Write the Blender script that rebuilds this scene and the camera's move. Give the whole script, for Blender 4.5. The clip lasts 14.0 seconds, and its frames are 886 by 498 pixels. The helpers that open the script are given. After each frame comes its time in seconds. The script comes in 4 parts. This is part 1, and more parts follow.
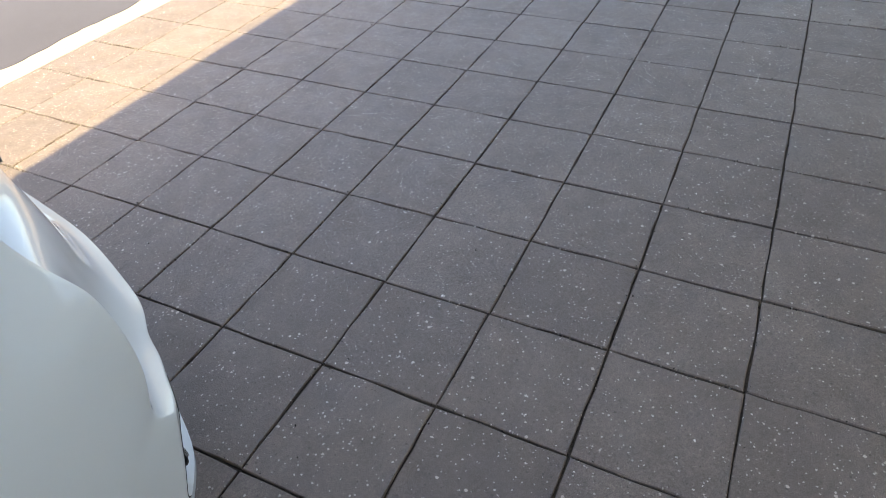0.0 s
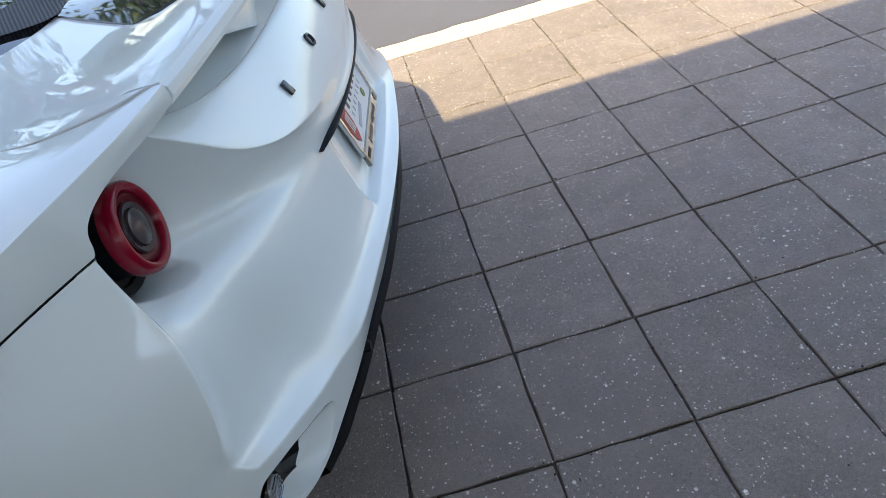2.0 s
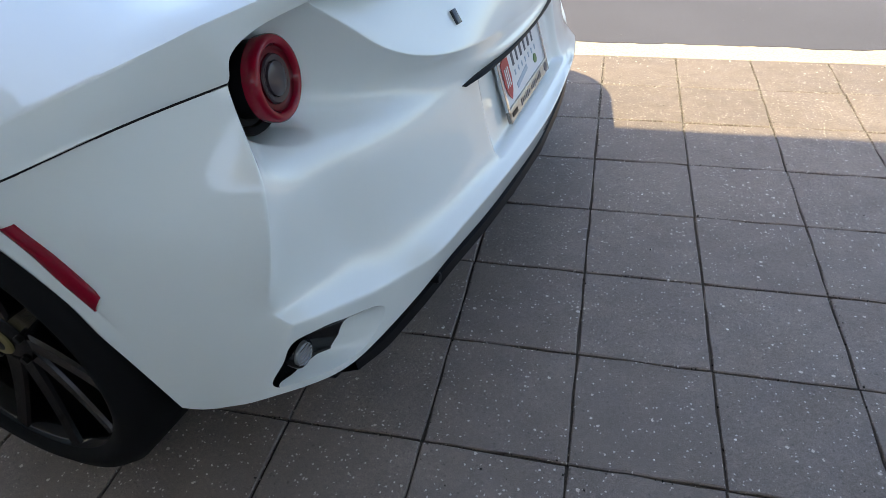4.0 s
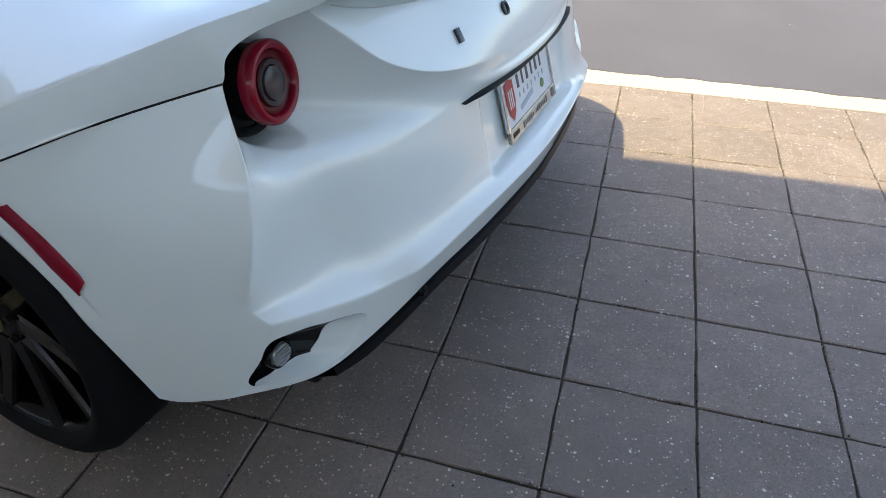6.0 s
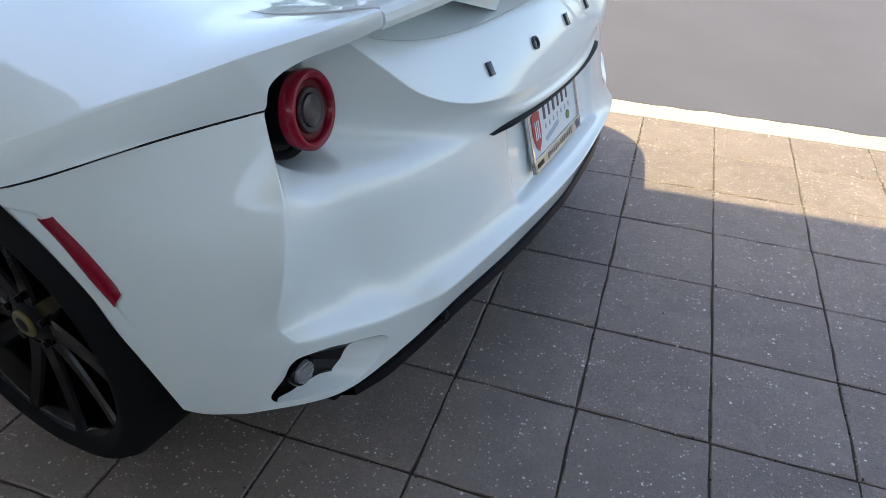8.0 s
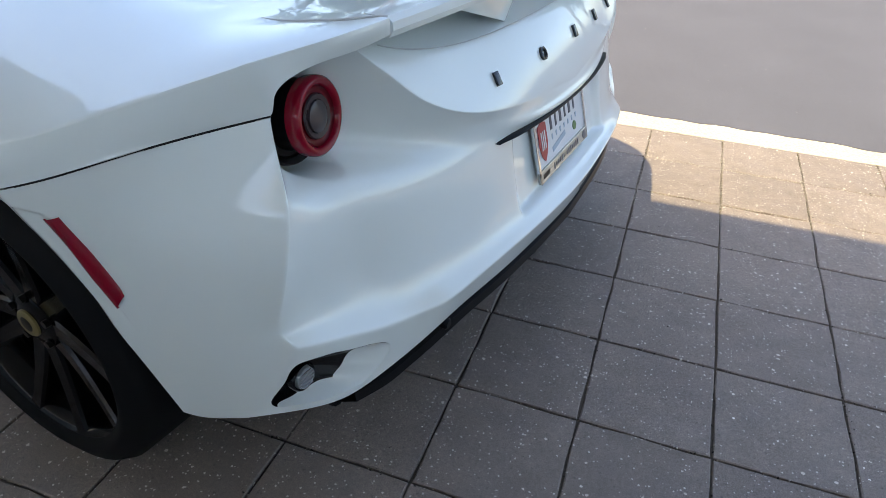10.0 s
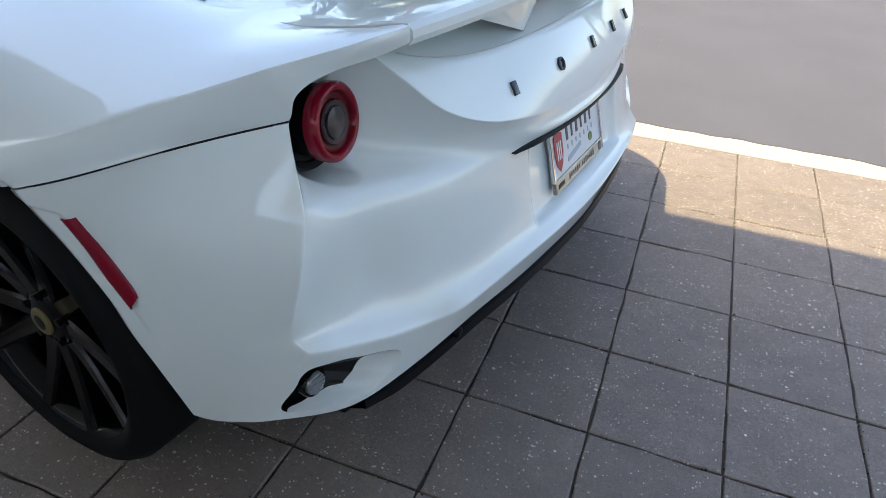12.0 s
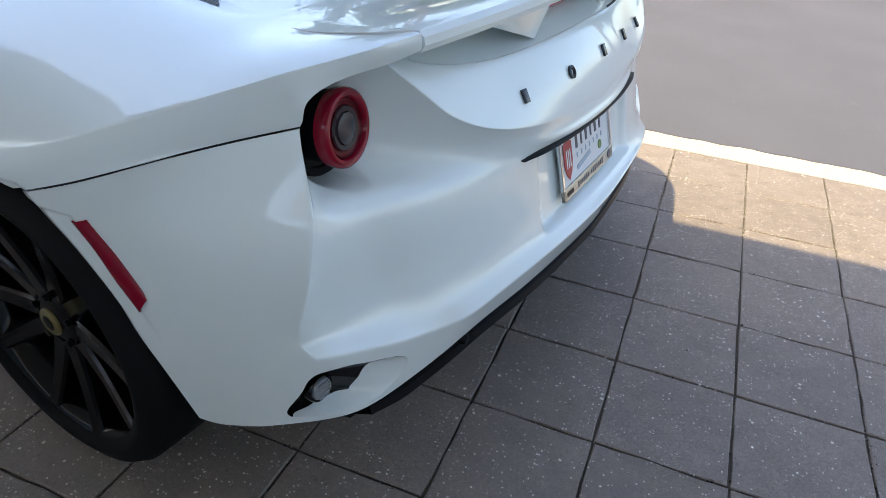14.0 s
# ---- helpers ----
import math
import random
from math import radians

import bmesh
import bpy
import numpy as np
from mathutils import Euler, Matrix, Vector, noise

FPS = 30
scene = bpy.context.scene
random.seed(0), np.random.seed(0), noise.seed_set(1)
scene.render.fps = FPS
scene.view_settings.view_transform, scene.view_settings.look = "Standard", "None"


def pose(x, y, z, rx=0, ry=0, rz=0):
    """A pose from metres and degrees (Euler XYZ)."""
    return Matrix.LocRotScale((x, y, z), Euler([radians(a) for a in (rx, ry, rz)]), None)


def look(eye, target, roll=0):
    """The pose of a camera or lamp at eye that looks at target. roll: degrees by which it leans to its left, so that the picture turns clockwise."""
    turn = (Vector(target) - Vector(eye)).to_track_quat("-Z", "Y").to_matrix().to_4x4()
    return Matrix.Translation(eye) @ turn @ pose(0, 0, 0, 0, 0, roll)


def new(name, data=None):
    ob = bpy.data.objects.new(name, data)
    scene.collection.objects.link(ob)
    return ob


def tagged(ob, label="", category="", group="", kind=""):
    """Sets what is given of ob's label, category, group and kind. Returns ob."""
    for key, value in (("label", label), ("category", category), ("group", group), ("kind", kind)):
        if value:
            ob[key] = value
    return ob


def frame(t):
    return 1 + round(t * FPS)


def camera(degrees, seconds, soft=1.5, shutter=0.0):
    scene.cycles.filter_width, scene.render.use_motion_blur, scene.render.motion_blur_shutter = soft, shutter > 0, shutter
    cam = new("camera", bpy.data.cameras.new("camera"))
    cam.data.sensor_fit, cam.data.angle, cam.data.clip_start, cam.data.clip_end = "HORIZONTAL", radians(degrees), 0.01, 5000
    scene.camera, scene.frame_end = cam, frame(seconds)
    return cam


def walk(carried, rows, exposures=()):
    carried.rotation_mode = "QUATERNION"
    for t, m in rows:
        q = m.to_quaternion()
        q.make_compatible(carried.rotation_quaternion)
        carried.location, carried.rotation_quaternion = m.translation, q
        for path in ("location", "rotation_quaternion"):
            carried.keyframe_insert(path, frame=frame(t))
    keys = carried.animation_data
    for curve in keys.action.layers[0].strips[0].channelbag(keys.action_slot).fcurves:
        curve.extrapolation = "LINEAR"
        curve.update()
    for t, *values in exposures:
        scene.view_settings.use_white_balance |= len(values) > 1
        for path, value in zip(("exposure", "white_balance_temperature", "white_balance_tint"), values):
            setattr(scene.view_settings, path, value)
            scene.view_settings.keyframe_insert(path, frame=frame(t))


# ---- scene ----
from mathutils.bvhtree import BVHTree
import numpy as np

PATH = [
    (0, (-1.041, -1.961, 1.21), (0.282, -1.239, -0.104), -4.3),
    (0.2, (-0.922, -1.931, 1.206), (0.349, -1.117, -0.106), -6.4),
    (0.5, (-0.784, -1.913, 1.198), (0.374, -0.93, -0.103), -9.6),
    (1, (-0.588, -1.973, 1.205), (0.271, -0.673, -0.048), -14.6),
    (1.2, (-0.525, -1.954, 1.230), (0.204, -0.595, -0.043), -14.6),
    (1.5, (-0.483, -1.894, 1.198), (0.139, -0.462, -0.051), -12.7),
    (1.7, (-0.457, -1.878, 1.214), (-0.009, -0.405, -0.063), -12.8),
    (2, (-0.411, -1.918, 1.228), (-0.387, -0.391, -0.062), -15.9),
    (2.2, (-0.355, -1.983, 1.220), (-0.645, -0.462, -0.046), -20.0),
    (2.5, (-0.349, -1.992, 1.197), (-0.724, -0.502, -0.084), -16.3),
    (2.7, (-0.356, -2.01, 1.188), (-0.74, -0.519, -0.088), -13.3),
    (4.8, (-0.259, -1.995, 1.164), (-0.697, -0.466, -0.048), -2.7),
    (5, (-0.25, -1.998, 1.164), (-0.7, -0.467, -0.042), -2.5),
    (5.5, (-0.255, -1.997, 1.161), (-0.713, -0.461, -0.035), -1.5),
    (6, (-0.257, -1.999, 1.164), (-0.727, -0.46, -0.024), -0.6),
    (6.5, (-0.263, -2.005, 1.174), (-0.75, -0.463, -0.004), 0.1),
    (7, (-0.275, -2.011, 1.195), (-0.78, -0.465, 0.031), 0.4),
    (9.5, (-0.263, -2.017, 1.189), (-0.796, -0.455, 0.059), 1.7),
    (10, (-0.265, -2.014, 1.193), (-0.809, -0.452, 0.068), 1.8),
    (10.5, (-0.268, -2.013, 1.194), (-0.821, -0.451, 0.073), 2.0),
    (11, (-0.27, -2.015, 1.191), (-0.831, -0.452, 0.077), 2.2),
    (11.5, (-0.275, -2.015, 1.193), (-0.84, -0.452, 0.081), 2.4),
    (12, (-0.275, -2.012, 1.193), (-0.849, -0.45, 0.084), 2.6),
    (12.5, (-0.276, -2.012, 1.196), (-0.856, -0.449, 0.09), 2.7),
    (13, (-0.278, -2.012, 1.195), (-0.864, -0.449, 0.092), 2.8),
    (13.5, (-0.282, -2.007, 1.197), (-0.871, -0.447, 0.093), 3.0),
    (14, (-0.28, -2.01, 1.197), (-0.874, -0.449, 0.097), 3.1),
]
cam = camera(68.0, 14.0, soft=0.75)
walk(cam, [(t, look(eye, target, roll)) for t, eye, target, roll in PATH], [(0, 2.02, 7550, 13), (1.2, 1.96, 7350, 12), (2.2, 1.72, 6950, 10), (14, 1.73, 6950, 10)])

# ---- light ----
world = bpy.data.worlds.new("sky")
scene.world = world
world.use_nodes = True
wn = world.node_tree
sky = wn.nodes.new("ShaderNodeTexSky")
sky.sky_type, sky.sun_disc = "NISHITA", False
SUN_WAY = Vector((0.255, 0.425, -1.0)).normalized()
sky.sun_elevation = math.asin(-SUN_WAY.z)
sky.sun_rotation = math.atan2(-SUN_WAY.x, -SUN_WAY.y)
sky.air_density, sky.dust_density = 1.0, 2.0
wn.links.new(sky.outputs[0], wn.nodes["Background"].inputs[0])
wn.nodes["Background"].inputs[1].default_value = 0.15
sun_data = bpy.data.lights.new("sun", "SUN")
sun_data.energy, sun_data.angle, sun_data.color = 2.8, radians(0.7), (1.0, 0.845, 0.535)
sun = new("sun", sun_data)
sun.matrix_world = look((-2, -4, 9), Vector((-2, -4, 9)) + SUN_WAY)


# ---- materials ----
def mat(name, colour, rough=0.5, metal=0.0, coat=0.0, coat_rough=0.03, spec=0.5):
    m = bpy.data.materials.new(name)
    m.use_nodes = True
    b = m.node_tree.nodes["Principled BSDF"]
    b.inputs["Base Color"].default_value = (*colour, 1)
    b.inputs["Roughness"].default_value, b.inputs["Metallic"].default_value = rough, metal
    b.inputs["Specular IOR Level"].default_value = spec
    b.inputs["Coat Weight"].default_value, b.inputs["Coat Roughness"].default_value = coat, coat_rough
    return m


class Nodes:
    """Short hand for wiring a material's nodes."""

    def __init__(self, m):
        self.t = m.node_tree
        self.b = self.t.nodes["Principled BSDF"]
        self.pos = self.t.nodes.new("ShaderNodeTexCoord").outputs["Object"]

    def world(self):
        self.pos = self.t.nodes.new("ShaderNodeNewGeometry").outputs["Position"]
        return self

    def link(self, a, b):
        self.t.links.new(a, b)

    def noise(self, scale, detail=3, rough=0.55):
        n = self.t.nodes.new("ShaderNodeTexNoise")
        n.inputs["Scale"].default_value, n.inputs["Detail"].default_value, n.inputs["Roughness"].default_value = scale, detail, rough
        self.link(self.pos, n.inputs["Vector"])
        return n.outputs["Fac"]

    def cells(self, scale, out="Distance", feature="F1"):
        n = self.t.nodes.new("ShaderNodeTexVoronoi")
        n.feature = feature
        n.inputs["Scale"].default_value = scale
        self.link(self.pos, n.inputs["Vector"])
        return n.outputs[out]

    def span(self, v, a, b, c=0.0, d=1.0):
        n = self.t.nodes.new("ShaderNodeMapRange")
        for k, x in zip(("From Min", "From Max", "To Min", "To Max"), (a, b, c, d)):
            n.inputs[k].default_value = x
        self.link(v, n.inputs["Value"])
        return n.outputs["Result"]

    def math(self, op, a, b):
        n = self.t.nodes.new("ShaderNodeMath")
        n.operation = op
        for k, v in ((0, a), (1, b)):
            if isinstance(v, (int, float)):
                n.inputs[k].default_value = v
            else:
                self.link(v, n.inputs[k])
        return n.outputs[0]

    def mix(self, fac, a, b, kind="MIX"):
        n = self.t.nodes.new("ShaderNodeMix")
        n.data_type, n.blend_type = "RGBA", kind
        for k, v in ((0, fac), (6, a), (7, b)):
            if isinstance(v, (int, float)):
                n.inputs[k].default_value = v
            elif isinstance(v, tuple):
                n.inputs[k].default_value = (*v, 1)
            else:
                self.link(v, n.inputs[k])
        return n.outputs[2]

    def random(self):
        return self.t.nodes.new("ShaderNodeObjectInfo").outputs["Random"]

    def bump(self, h, strength, distance=0.002):
        n = self.t.nodes.new("ShaderNodeBump")
        n.inputs["Strength"].default_value, n.inputs["Distance"].default_value = strength, distance
        self.link(h, n.inputs["Height"])
        self.link(n.outputs[0], self.b.inputs["Normal"])

    def colour(self, c):
        self.link(c, self.b.inputs["Base Color"])

    def rough(self, r):
        self.link(r, self.b.inputs["Roughness"])


def concrete_tile_material():
    m = mat("dark_concrete_paver", (0.17, 0.15, 0.14), 0.6)
    n = Nodes(m).world()
    tone = n.span(n.random(), 0, 1, 0.92, 1.08)
    cloud = n.math("MULTIPLY", n.span(n.noise(3.5, 4), 0.3, 0.7, 0.9, 1.1), n.span(n.noise(17, 4, 0.6), 0.3, 0.7, 0.9, 1.1))
    grit = n.math("MULTIPLY", n.span(n.noise(520, 3), 0.3, 0.7, 0.55, 1.42), n.span(n.noise(110, 4), 0.3, 0.7, 0.86, 1.14))
    base = n.mix(1.0, (0.203, 0.169, 0.1455), n.math("MULTIPLY", n.math("MULTIPLY", tone, cloud), grit), "MULTIPLY")
    purple = n.span(n.noise(8, 3), 0.45, 0.75)
    base = n.mix(n.math("MULTIPLY", purple, 0.25), base, n.mix(1.0, (0.180, 0.153, 0.160), grit, "MULTIPLY"))
    # pale aggregate chips of many sizes with broken outlines, and small dark pits
    wave = n.t.nodes.new("ShaderNodeTexNoise")
    wave.inputs["Scale"].default_value = 260
    n.link(n.pos, wave.inputs["Vector"])
    shift = n.t.nodes.new("ShaderNodeVectorMath")
    shift.operation = "MULTIPLY_ADD"
    n.link(wave.outputs["Color"], shift.inputs[0])
    shift.inputs[1].default_value = (0.006, 0.006, 0.006)
    n.link(n.pos, shift.inputs[2])
    n.pos = shift.outputs[0]
    crowd = n.span(n.noise(11, 3), 0.35, 0.65, -0.08, 0.10)

    def chips(scale, share, low, high):
        ch = n.t.nodes.new("ShaderNodeSeparateColor")
        n.link(n.cells(scale, "Color"), ch.inputs[0])
        size = n.span(ch.outputs[1], 0, 1, low, high)
        near = n.span(n.math("SUBTRACT", size, n.cells(scale)), -0.015, 0.02)
        return n.math("MULTIPLY", near, n.span(n.math("ADD", ch.outputs[0], crowd), 1 - share, 1.01 - share)), ch

    big, spread = chips(62, 0.12, 0.08, 0.28)
    small, spread2 = chips(140, 0.20, 0.13, 0.37)
    pit, spread3 = chips(120, 0.13, 0.12, 0.34)
    shade = n.span(spread2.outputs[2], 0, 1, 0.25, 1.0)
    c = n.mix(n.math("MULTIPLY", small, shade), base, (0.78, 0.74, 0.69))
    c = n.mix(big, c, n.mix(spread.outputs[2], (0.52, 0.46, 0.40), (0.80, 0.77, 0.72)))
    c = n.mix(n.math("MULTIPLY", pit, 0.55), c, (0.06, 0.055, 0.05))
    n.colour(c)
    n.rough(n.span(n.noise(9, 3), 0.3, 0.7, 0.5, 0.68))
    n.bump(n.math("ADD", n.noise(300, 3), n.math("SUBTRACT", n.math("MULTIPLY", big, 0.5), n.math("MULTIPLY", pit, 0.7))), 0.55, 0.002)
    return m


def grit_material(name, colour, low, high, scale, rough, flecks=0.0):
    m = mat(name, colour, rough)
    n = Nodes(m).world()
    f = n.math("MULTIPLY", n.span(n.noise(scale, 3), 0.3, 0.7, low, high), n.span(n.noise(1.3, 4), 0.3, 0.7, 0.9, 1.1))
    c = n.mix(1.0, colour, f, "MULTIPLY")
    if flecks:
        v = n.cells(60)
        ch = n.t.nodes.new("ShaderNodeSeparateColor")
        n.link(n.cells(60, "Color"), ch.inputs[0])
        c = n.mix(n.math("MULTIPLY", n.span(v, 0.15, 0.25, 1, 0), n.span(ch.outputs[0], 1 - flecks, 1.01 - flecks)), c, (0.55, 0.53, 0.5))
    n.colour(c)
    n.bump(n.noise(scale, 3), 0.5, 0.003)
    return m


def car_paint():
    m = mat("pearl_white_paint", (0.8, 0.81, 0.79), 0.32, 0.0, 1.0, 0.015)
    m.node_tree.nodes["Principled BSDF"].inputs["Coat IOR"].default_value = 1.62
    n = Nodes(m)
    n.rough(n.span(n.noise(40, 3), 0.3, 0.7, 0.28, 0.36))
    n.colour(n.mix(n.span(n.noise(3, 2), 0.3, 0.7), (0.745, 0.805, 0.800), (0.725, 0.785, 0.78)))
    return m


PAVER = concrete_tile_material()
GROUT = grit_material("dark_joint_sand", (0.074, 0.062, 0.050), 0.4, 1.7, 420, 0.95)
ASPHALT = grit_material("worn_asphalt", (0.080, 0.082, 0.101), 0.7, 1.3, 260, 0.85, 0.01)
KERB = grit_material("white_painted_concrete", (0.43, 0.40, 0.32), 0.78, 1.18, 90, 0.8)
PAINT = car_paint()
GAP = mat("panel_gap", (0.01, 0.01, 0.011), 0.7)
TRIM = mat("satin_black_plastic", (0.004, 0.004, 0.005), 0.42, spec=0.14)
VALANCE = mat("grained_black_plastic", (0.006, 0.006, 0.007), 0.45, spec=0.2)
GLOSS = mat("gloss_black_plastic", (0.005, 0.005, 0.006), 0.2, 0.0, 0.15, spec=0.35)
RUBBER = mat("tyre_rubber", (0.005, 0.005, 0.0055), 0.7, spec=0.12)
RIM = mat("black_alloy", (0.0025, 0.0025, 0.003), 0.12, 0.0, 0.0, spec=0.2)
DARK_METAL = mat("dark_metal", (0.012, 0.012, 0.012), 0.45, 0.9)
CHROME = mat("chrome", (0.75, 0.75, 0.75), 0.12, 1.0)
RED = mat("red_lens_plastic", (0.22, 0.001, 0.014), 0.09, 0.0, 0.0, spec=0.34)
RED_DEEP = mat("deep_red_lens", (0.10, 0.001, 0.006), 0.2, 0.0, 0.0, spec=0.2)
SMOKE = mat("smoked_grey_lens", (0.055, 0.045, 0.05), 0.2, 0.0, 0.0, spec=0.35)
LENS = mat("clear_ribbed_lens", (0.26, 0.28, 0.29), 0.15, 0.5, 1.0)
GLASS = mat("dark_tinted_glass", (0.012, 0.012, 0.02), 0.04, 0.0, 1.0)
GOLD = mat("cap_yellow", (0.22, 0.18, 0.075), 0.35, 0.4)
PLATE = mat("plate_white", (0.72, 0.74, 0.76), 0.35)
PLATE_RED = mat("plate_red", (0.4, 0.03, 0.035), 0.4)
INK = mat("dark_ink", (0.05, 0.06, 0.09), 0.4)
INK_PALE = mat("pale_blue_ink", (0.35, 0.45, 0.55), 0.4)
SEALER = mat("grey_sealer", (0.52, 0.53, 0.53), 0.5)
BEZEL = mat("dark_bezel", (0.045, 0.03, 0.035), 0.25, 0.0, 0.0, spec=0.3)
PLATE_FRAME = mat("cream_frame", (0.5, 0.5, 0.46), 0.25, 0.5)
GREEN_INK = mat("green_ink", (0.10, 0.20, 0.06), 0.4)


def vent_material():
    """Black louvre with fine slanting ribs 7 mm apart."""
    m = mat("black_mesh", (0.01, 0.01, 0.012), 0.5)
    n = Nodes(m)
    at = n.t.nodes.new("ShaderNodeSeparateXYZ")
    n.link(n.pos, at.inputs[0])
    across = n.math("SUBTRACT", n.math("MULTIPLY", at.outputs[0], 0.5), n.math("MULTIPLY", at.outputs[1], 0.85))
    rib = n.span(n.math("SINE", n.math("MULTIPLY", across, 900), 0), -0.2, 0.5)
    n.colour(n.mix(rib, (0.003, 0.003, 0.003), (0.06, 0.06, 0.068)))
    n.bump(rib, 1.0, 0.003)
    return m


MESH = vent_material()
LETTER = mat("badge_black", (0.012, 0.014, 0.02), 0.25, 0.4, 0.6)


# ---- mesh tools ----
def part(name, bm, material, parent=None, label="", smooth=None):
    me = bpy.data.meshes.new(name)
    bm.normal_update()
    bm.to_mesh(me)
    bm.free()
    me.materials.append(material)
    if smooth is not None:
        for p in me.polygons:
            p.use_smooth = True
        me.set_sharp_from_angle(angle=radians(smooth))
    ob = new(name, me)
    ob.parent = parent
    if label:
        ob["label"] = label
    return ob


def box_bm(size, at=(0, 0, 0), bevel=0.0, turn=None, segments=2):
    bm = bmesh.new()
    bmesh.ops.create_cube(bm, size=1, matrix=Matrix.Diagonal((*size, 1)))
    if bevel:
        bmesh.ops.bevel(bm, geom=bm.edges[:], offset=bevel, segments=segments, affect="EDGES", profile=0.6)
    bm.transform(Matrix.Translation(at) @ (turn.to_4x4() if turn else Matrix()))
    return bm


def lathe_bm(profile, n=48, closed=False):
    """Turns (radius, height) pairs round the z axis."""
    bm = bmesh.new()
    rings = []
    for r, h in profile:
        rings.append([bm.verts.new((r * math.cos(2 * math.pi * i / n), r * math.sin(2 * math.pi * i / n), h)) for i in range(n)] if r > 1e-6 else [bm.verts.new((0, 0, h))])
    pairs = list(zip(rings, rings[1:])) + ([(rings[-1], rings[0])] if closed else [])
    for a, b in pairs:
        for i in range(n):
            q = [a[i % len(a)], a[(i + 1) % n % len(a)], b[(i + 1) % n % len(b)], b[i % len(b)]]
            q = list(dict.fromkeys(q))
            if len(q) > 2:
                bm.faces.new(q)
    bmesh.ops.recalc_face_normals(bm, faces=bm.faces[:])
    return bm


def spline(points, per, sharp=()):
    """Catmull-Rom through the points, per steps a span, broken at the sharp ones."""
    pts = [Vector(p) for p in points]
    out = []
    for i in range(len(pts) - 1):
        a, b = pts[i], pts[i + 1]
        p = a if (i == 0 or i in sharp) else pts[i - 1]
        q = b if (i + 2 >= len(pts) or i + 1 in sharp) else pts[i + 2]
        ta = (b - p) * (0.5 if p is not a else 1.0)
        tb = (q - a) * (0.5 if q is not b else 1.0)
        la = (b - a).length
        ta = ta.normalized() * min(ta.length, la * 1.2) if ta.length else ta
        tb = tb.normalized() * min(tb.length, la * 1.2) if tb.length else tb
        for k in range(per):
            s = k / per
            out.append((2 * s**3 - 3 * s**2 + 1) * a + (s**3 - 2 * s**2 + s) * ta + (-2 * s**3 + 3 * s**2) * b + (s**3 - s**2) * tb)
    out.append(pts[-1])
    return out


def loft(rows, per_u=6, per_v=5, sharp_u=(), sharp_v=(), mirror=False, thick=0.0):
    """A smooth sheet through rows of points; mirror joins it to its image across x = 0; thick turns its border inwards."""
    fine = [spline(r, per_u, sharp_u) for r in rows]
    cols = [spline([r[i] for r in fine], per_v, sharp_v) for i in range(len(fine[0]))]
    bm = bmesh.new()

    def sheet(sign):
        vs = [[bm.verts.new((sign * p.x, p.y, p.z)) for p in c] for c in cols]
        for i in range(len(vs) - 1):
            for j in range(len(vs[0]) - 1):
                q = [vs[i][j], vs[i + 1][j], vs[i + 1][j + 1], vs[i][j + 1]]
                bm.faces.new(q if sign > 0 else q[::-1])

    sheet(1)
    if mirror:
        sheet(-1)
    bmesh.ops.remove_doubles(bm, verts=bm.verts[:], dist=0.0006)
    bmesh.ops.recalc_face_normals(bm, faces=bm.faces[:])
    if thick:
        bm.normal_update()
        # the outside of the body looks away from its middle
        s = sum(f.normal.dot(f.calc_center_median() - Vector((0, 2.0, 0.45))) * f.calc_area() for f in bm.faces)
        if s < 0:
            bmesh.ops.reverse_faces(bm, faces=bm.faces[:])
            bm.normal_update()
        border = [e for e in bm.edges if e.is_boundary]
        ex = bmesh.ops.extrude_edge_only(bm, edges=border)["geom"]
        normals = {v: v.normal.copy() for v in bm.verts}
        for v in [g for g in ex if isinstance(g, bmesh.types.BMVert)]:
            base = [e.other_vert(v) for e in v.link_edges if e.other_vert(v) not in ex]
            d = base[0].normal if base else normals[v]
            v.co -= d * thick
        bmesh.ops.recalc_face_normals(bm, faces=bm.faces[:])
    return bm


def flipped(bm):
    b = bm.copy()
    for v in b.verts:
        v.co.x = -v.co.x
    bmesh.ops.reverse_faces(b, faces=b.faces[:])
    return b


def tube_bm(points, r, n=8, per=6):
    pts = spline(points, per)
    bm = bmesh.new()
    rings = []
    for i, p in enumerate(pts):
        d = (pts[min(i + 1, len(pts) - 1)] - pts[max(i - 1, 0)]).normalized()
        s = d.cross(Vector((0, 0, 1)))
        s = s.normalized() if s.length > 1e-4 else Vector((1, 0, 0))
        u = s.cross(d)
        rings.append([bm.verts.new(p + r * (math.cos(2 * math.pi * k / n) * s + math.sin(2 * math.pi * k / n) * u)) for k in range(n)])
    for a, b in zip(rings, rings[1:]):
        for k in range(n):
            bm.faces.new((a[k], a[(k + 1) % n], b[(k + 1) % n], b[k]))
    bm.faces.new(rings[0][::-1])
    bm.faces.new(rings[-1])
    bmesh.ops.recalc_face_normals(bm, faces=bm.faces[:])
    return bm


# ---- ground ----
STEP = 0.302
PAVE_Y = 3 * STEP


def plane_bm(x0, x1, y0, y1, z, step=None):
    bm = bmesh.new()
    bm.faces.new([bm.verts.new(p) for p in ((x0, y0, z), (x1, y0, z), (x1, y1, z), (x0, y1, z))])
    return bm


ground = tagged(part("ground", plane_bm(-300, 300, -300, 300, -0.06), ASPHALT), "worn grey asphalt ground reaching to the horizon", "ground", kind="structure")


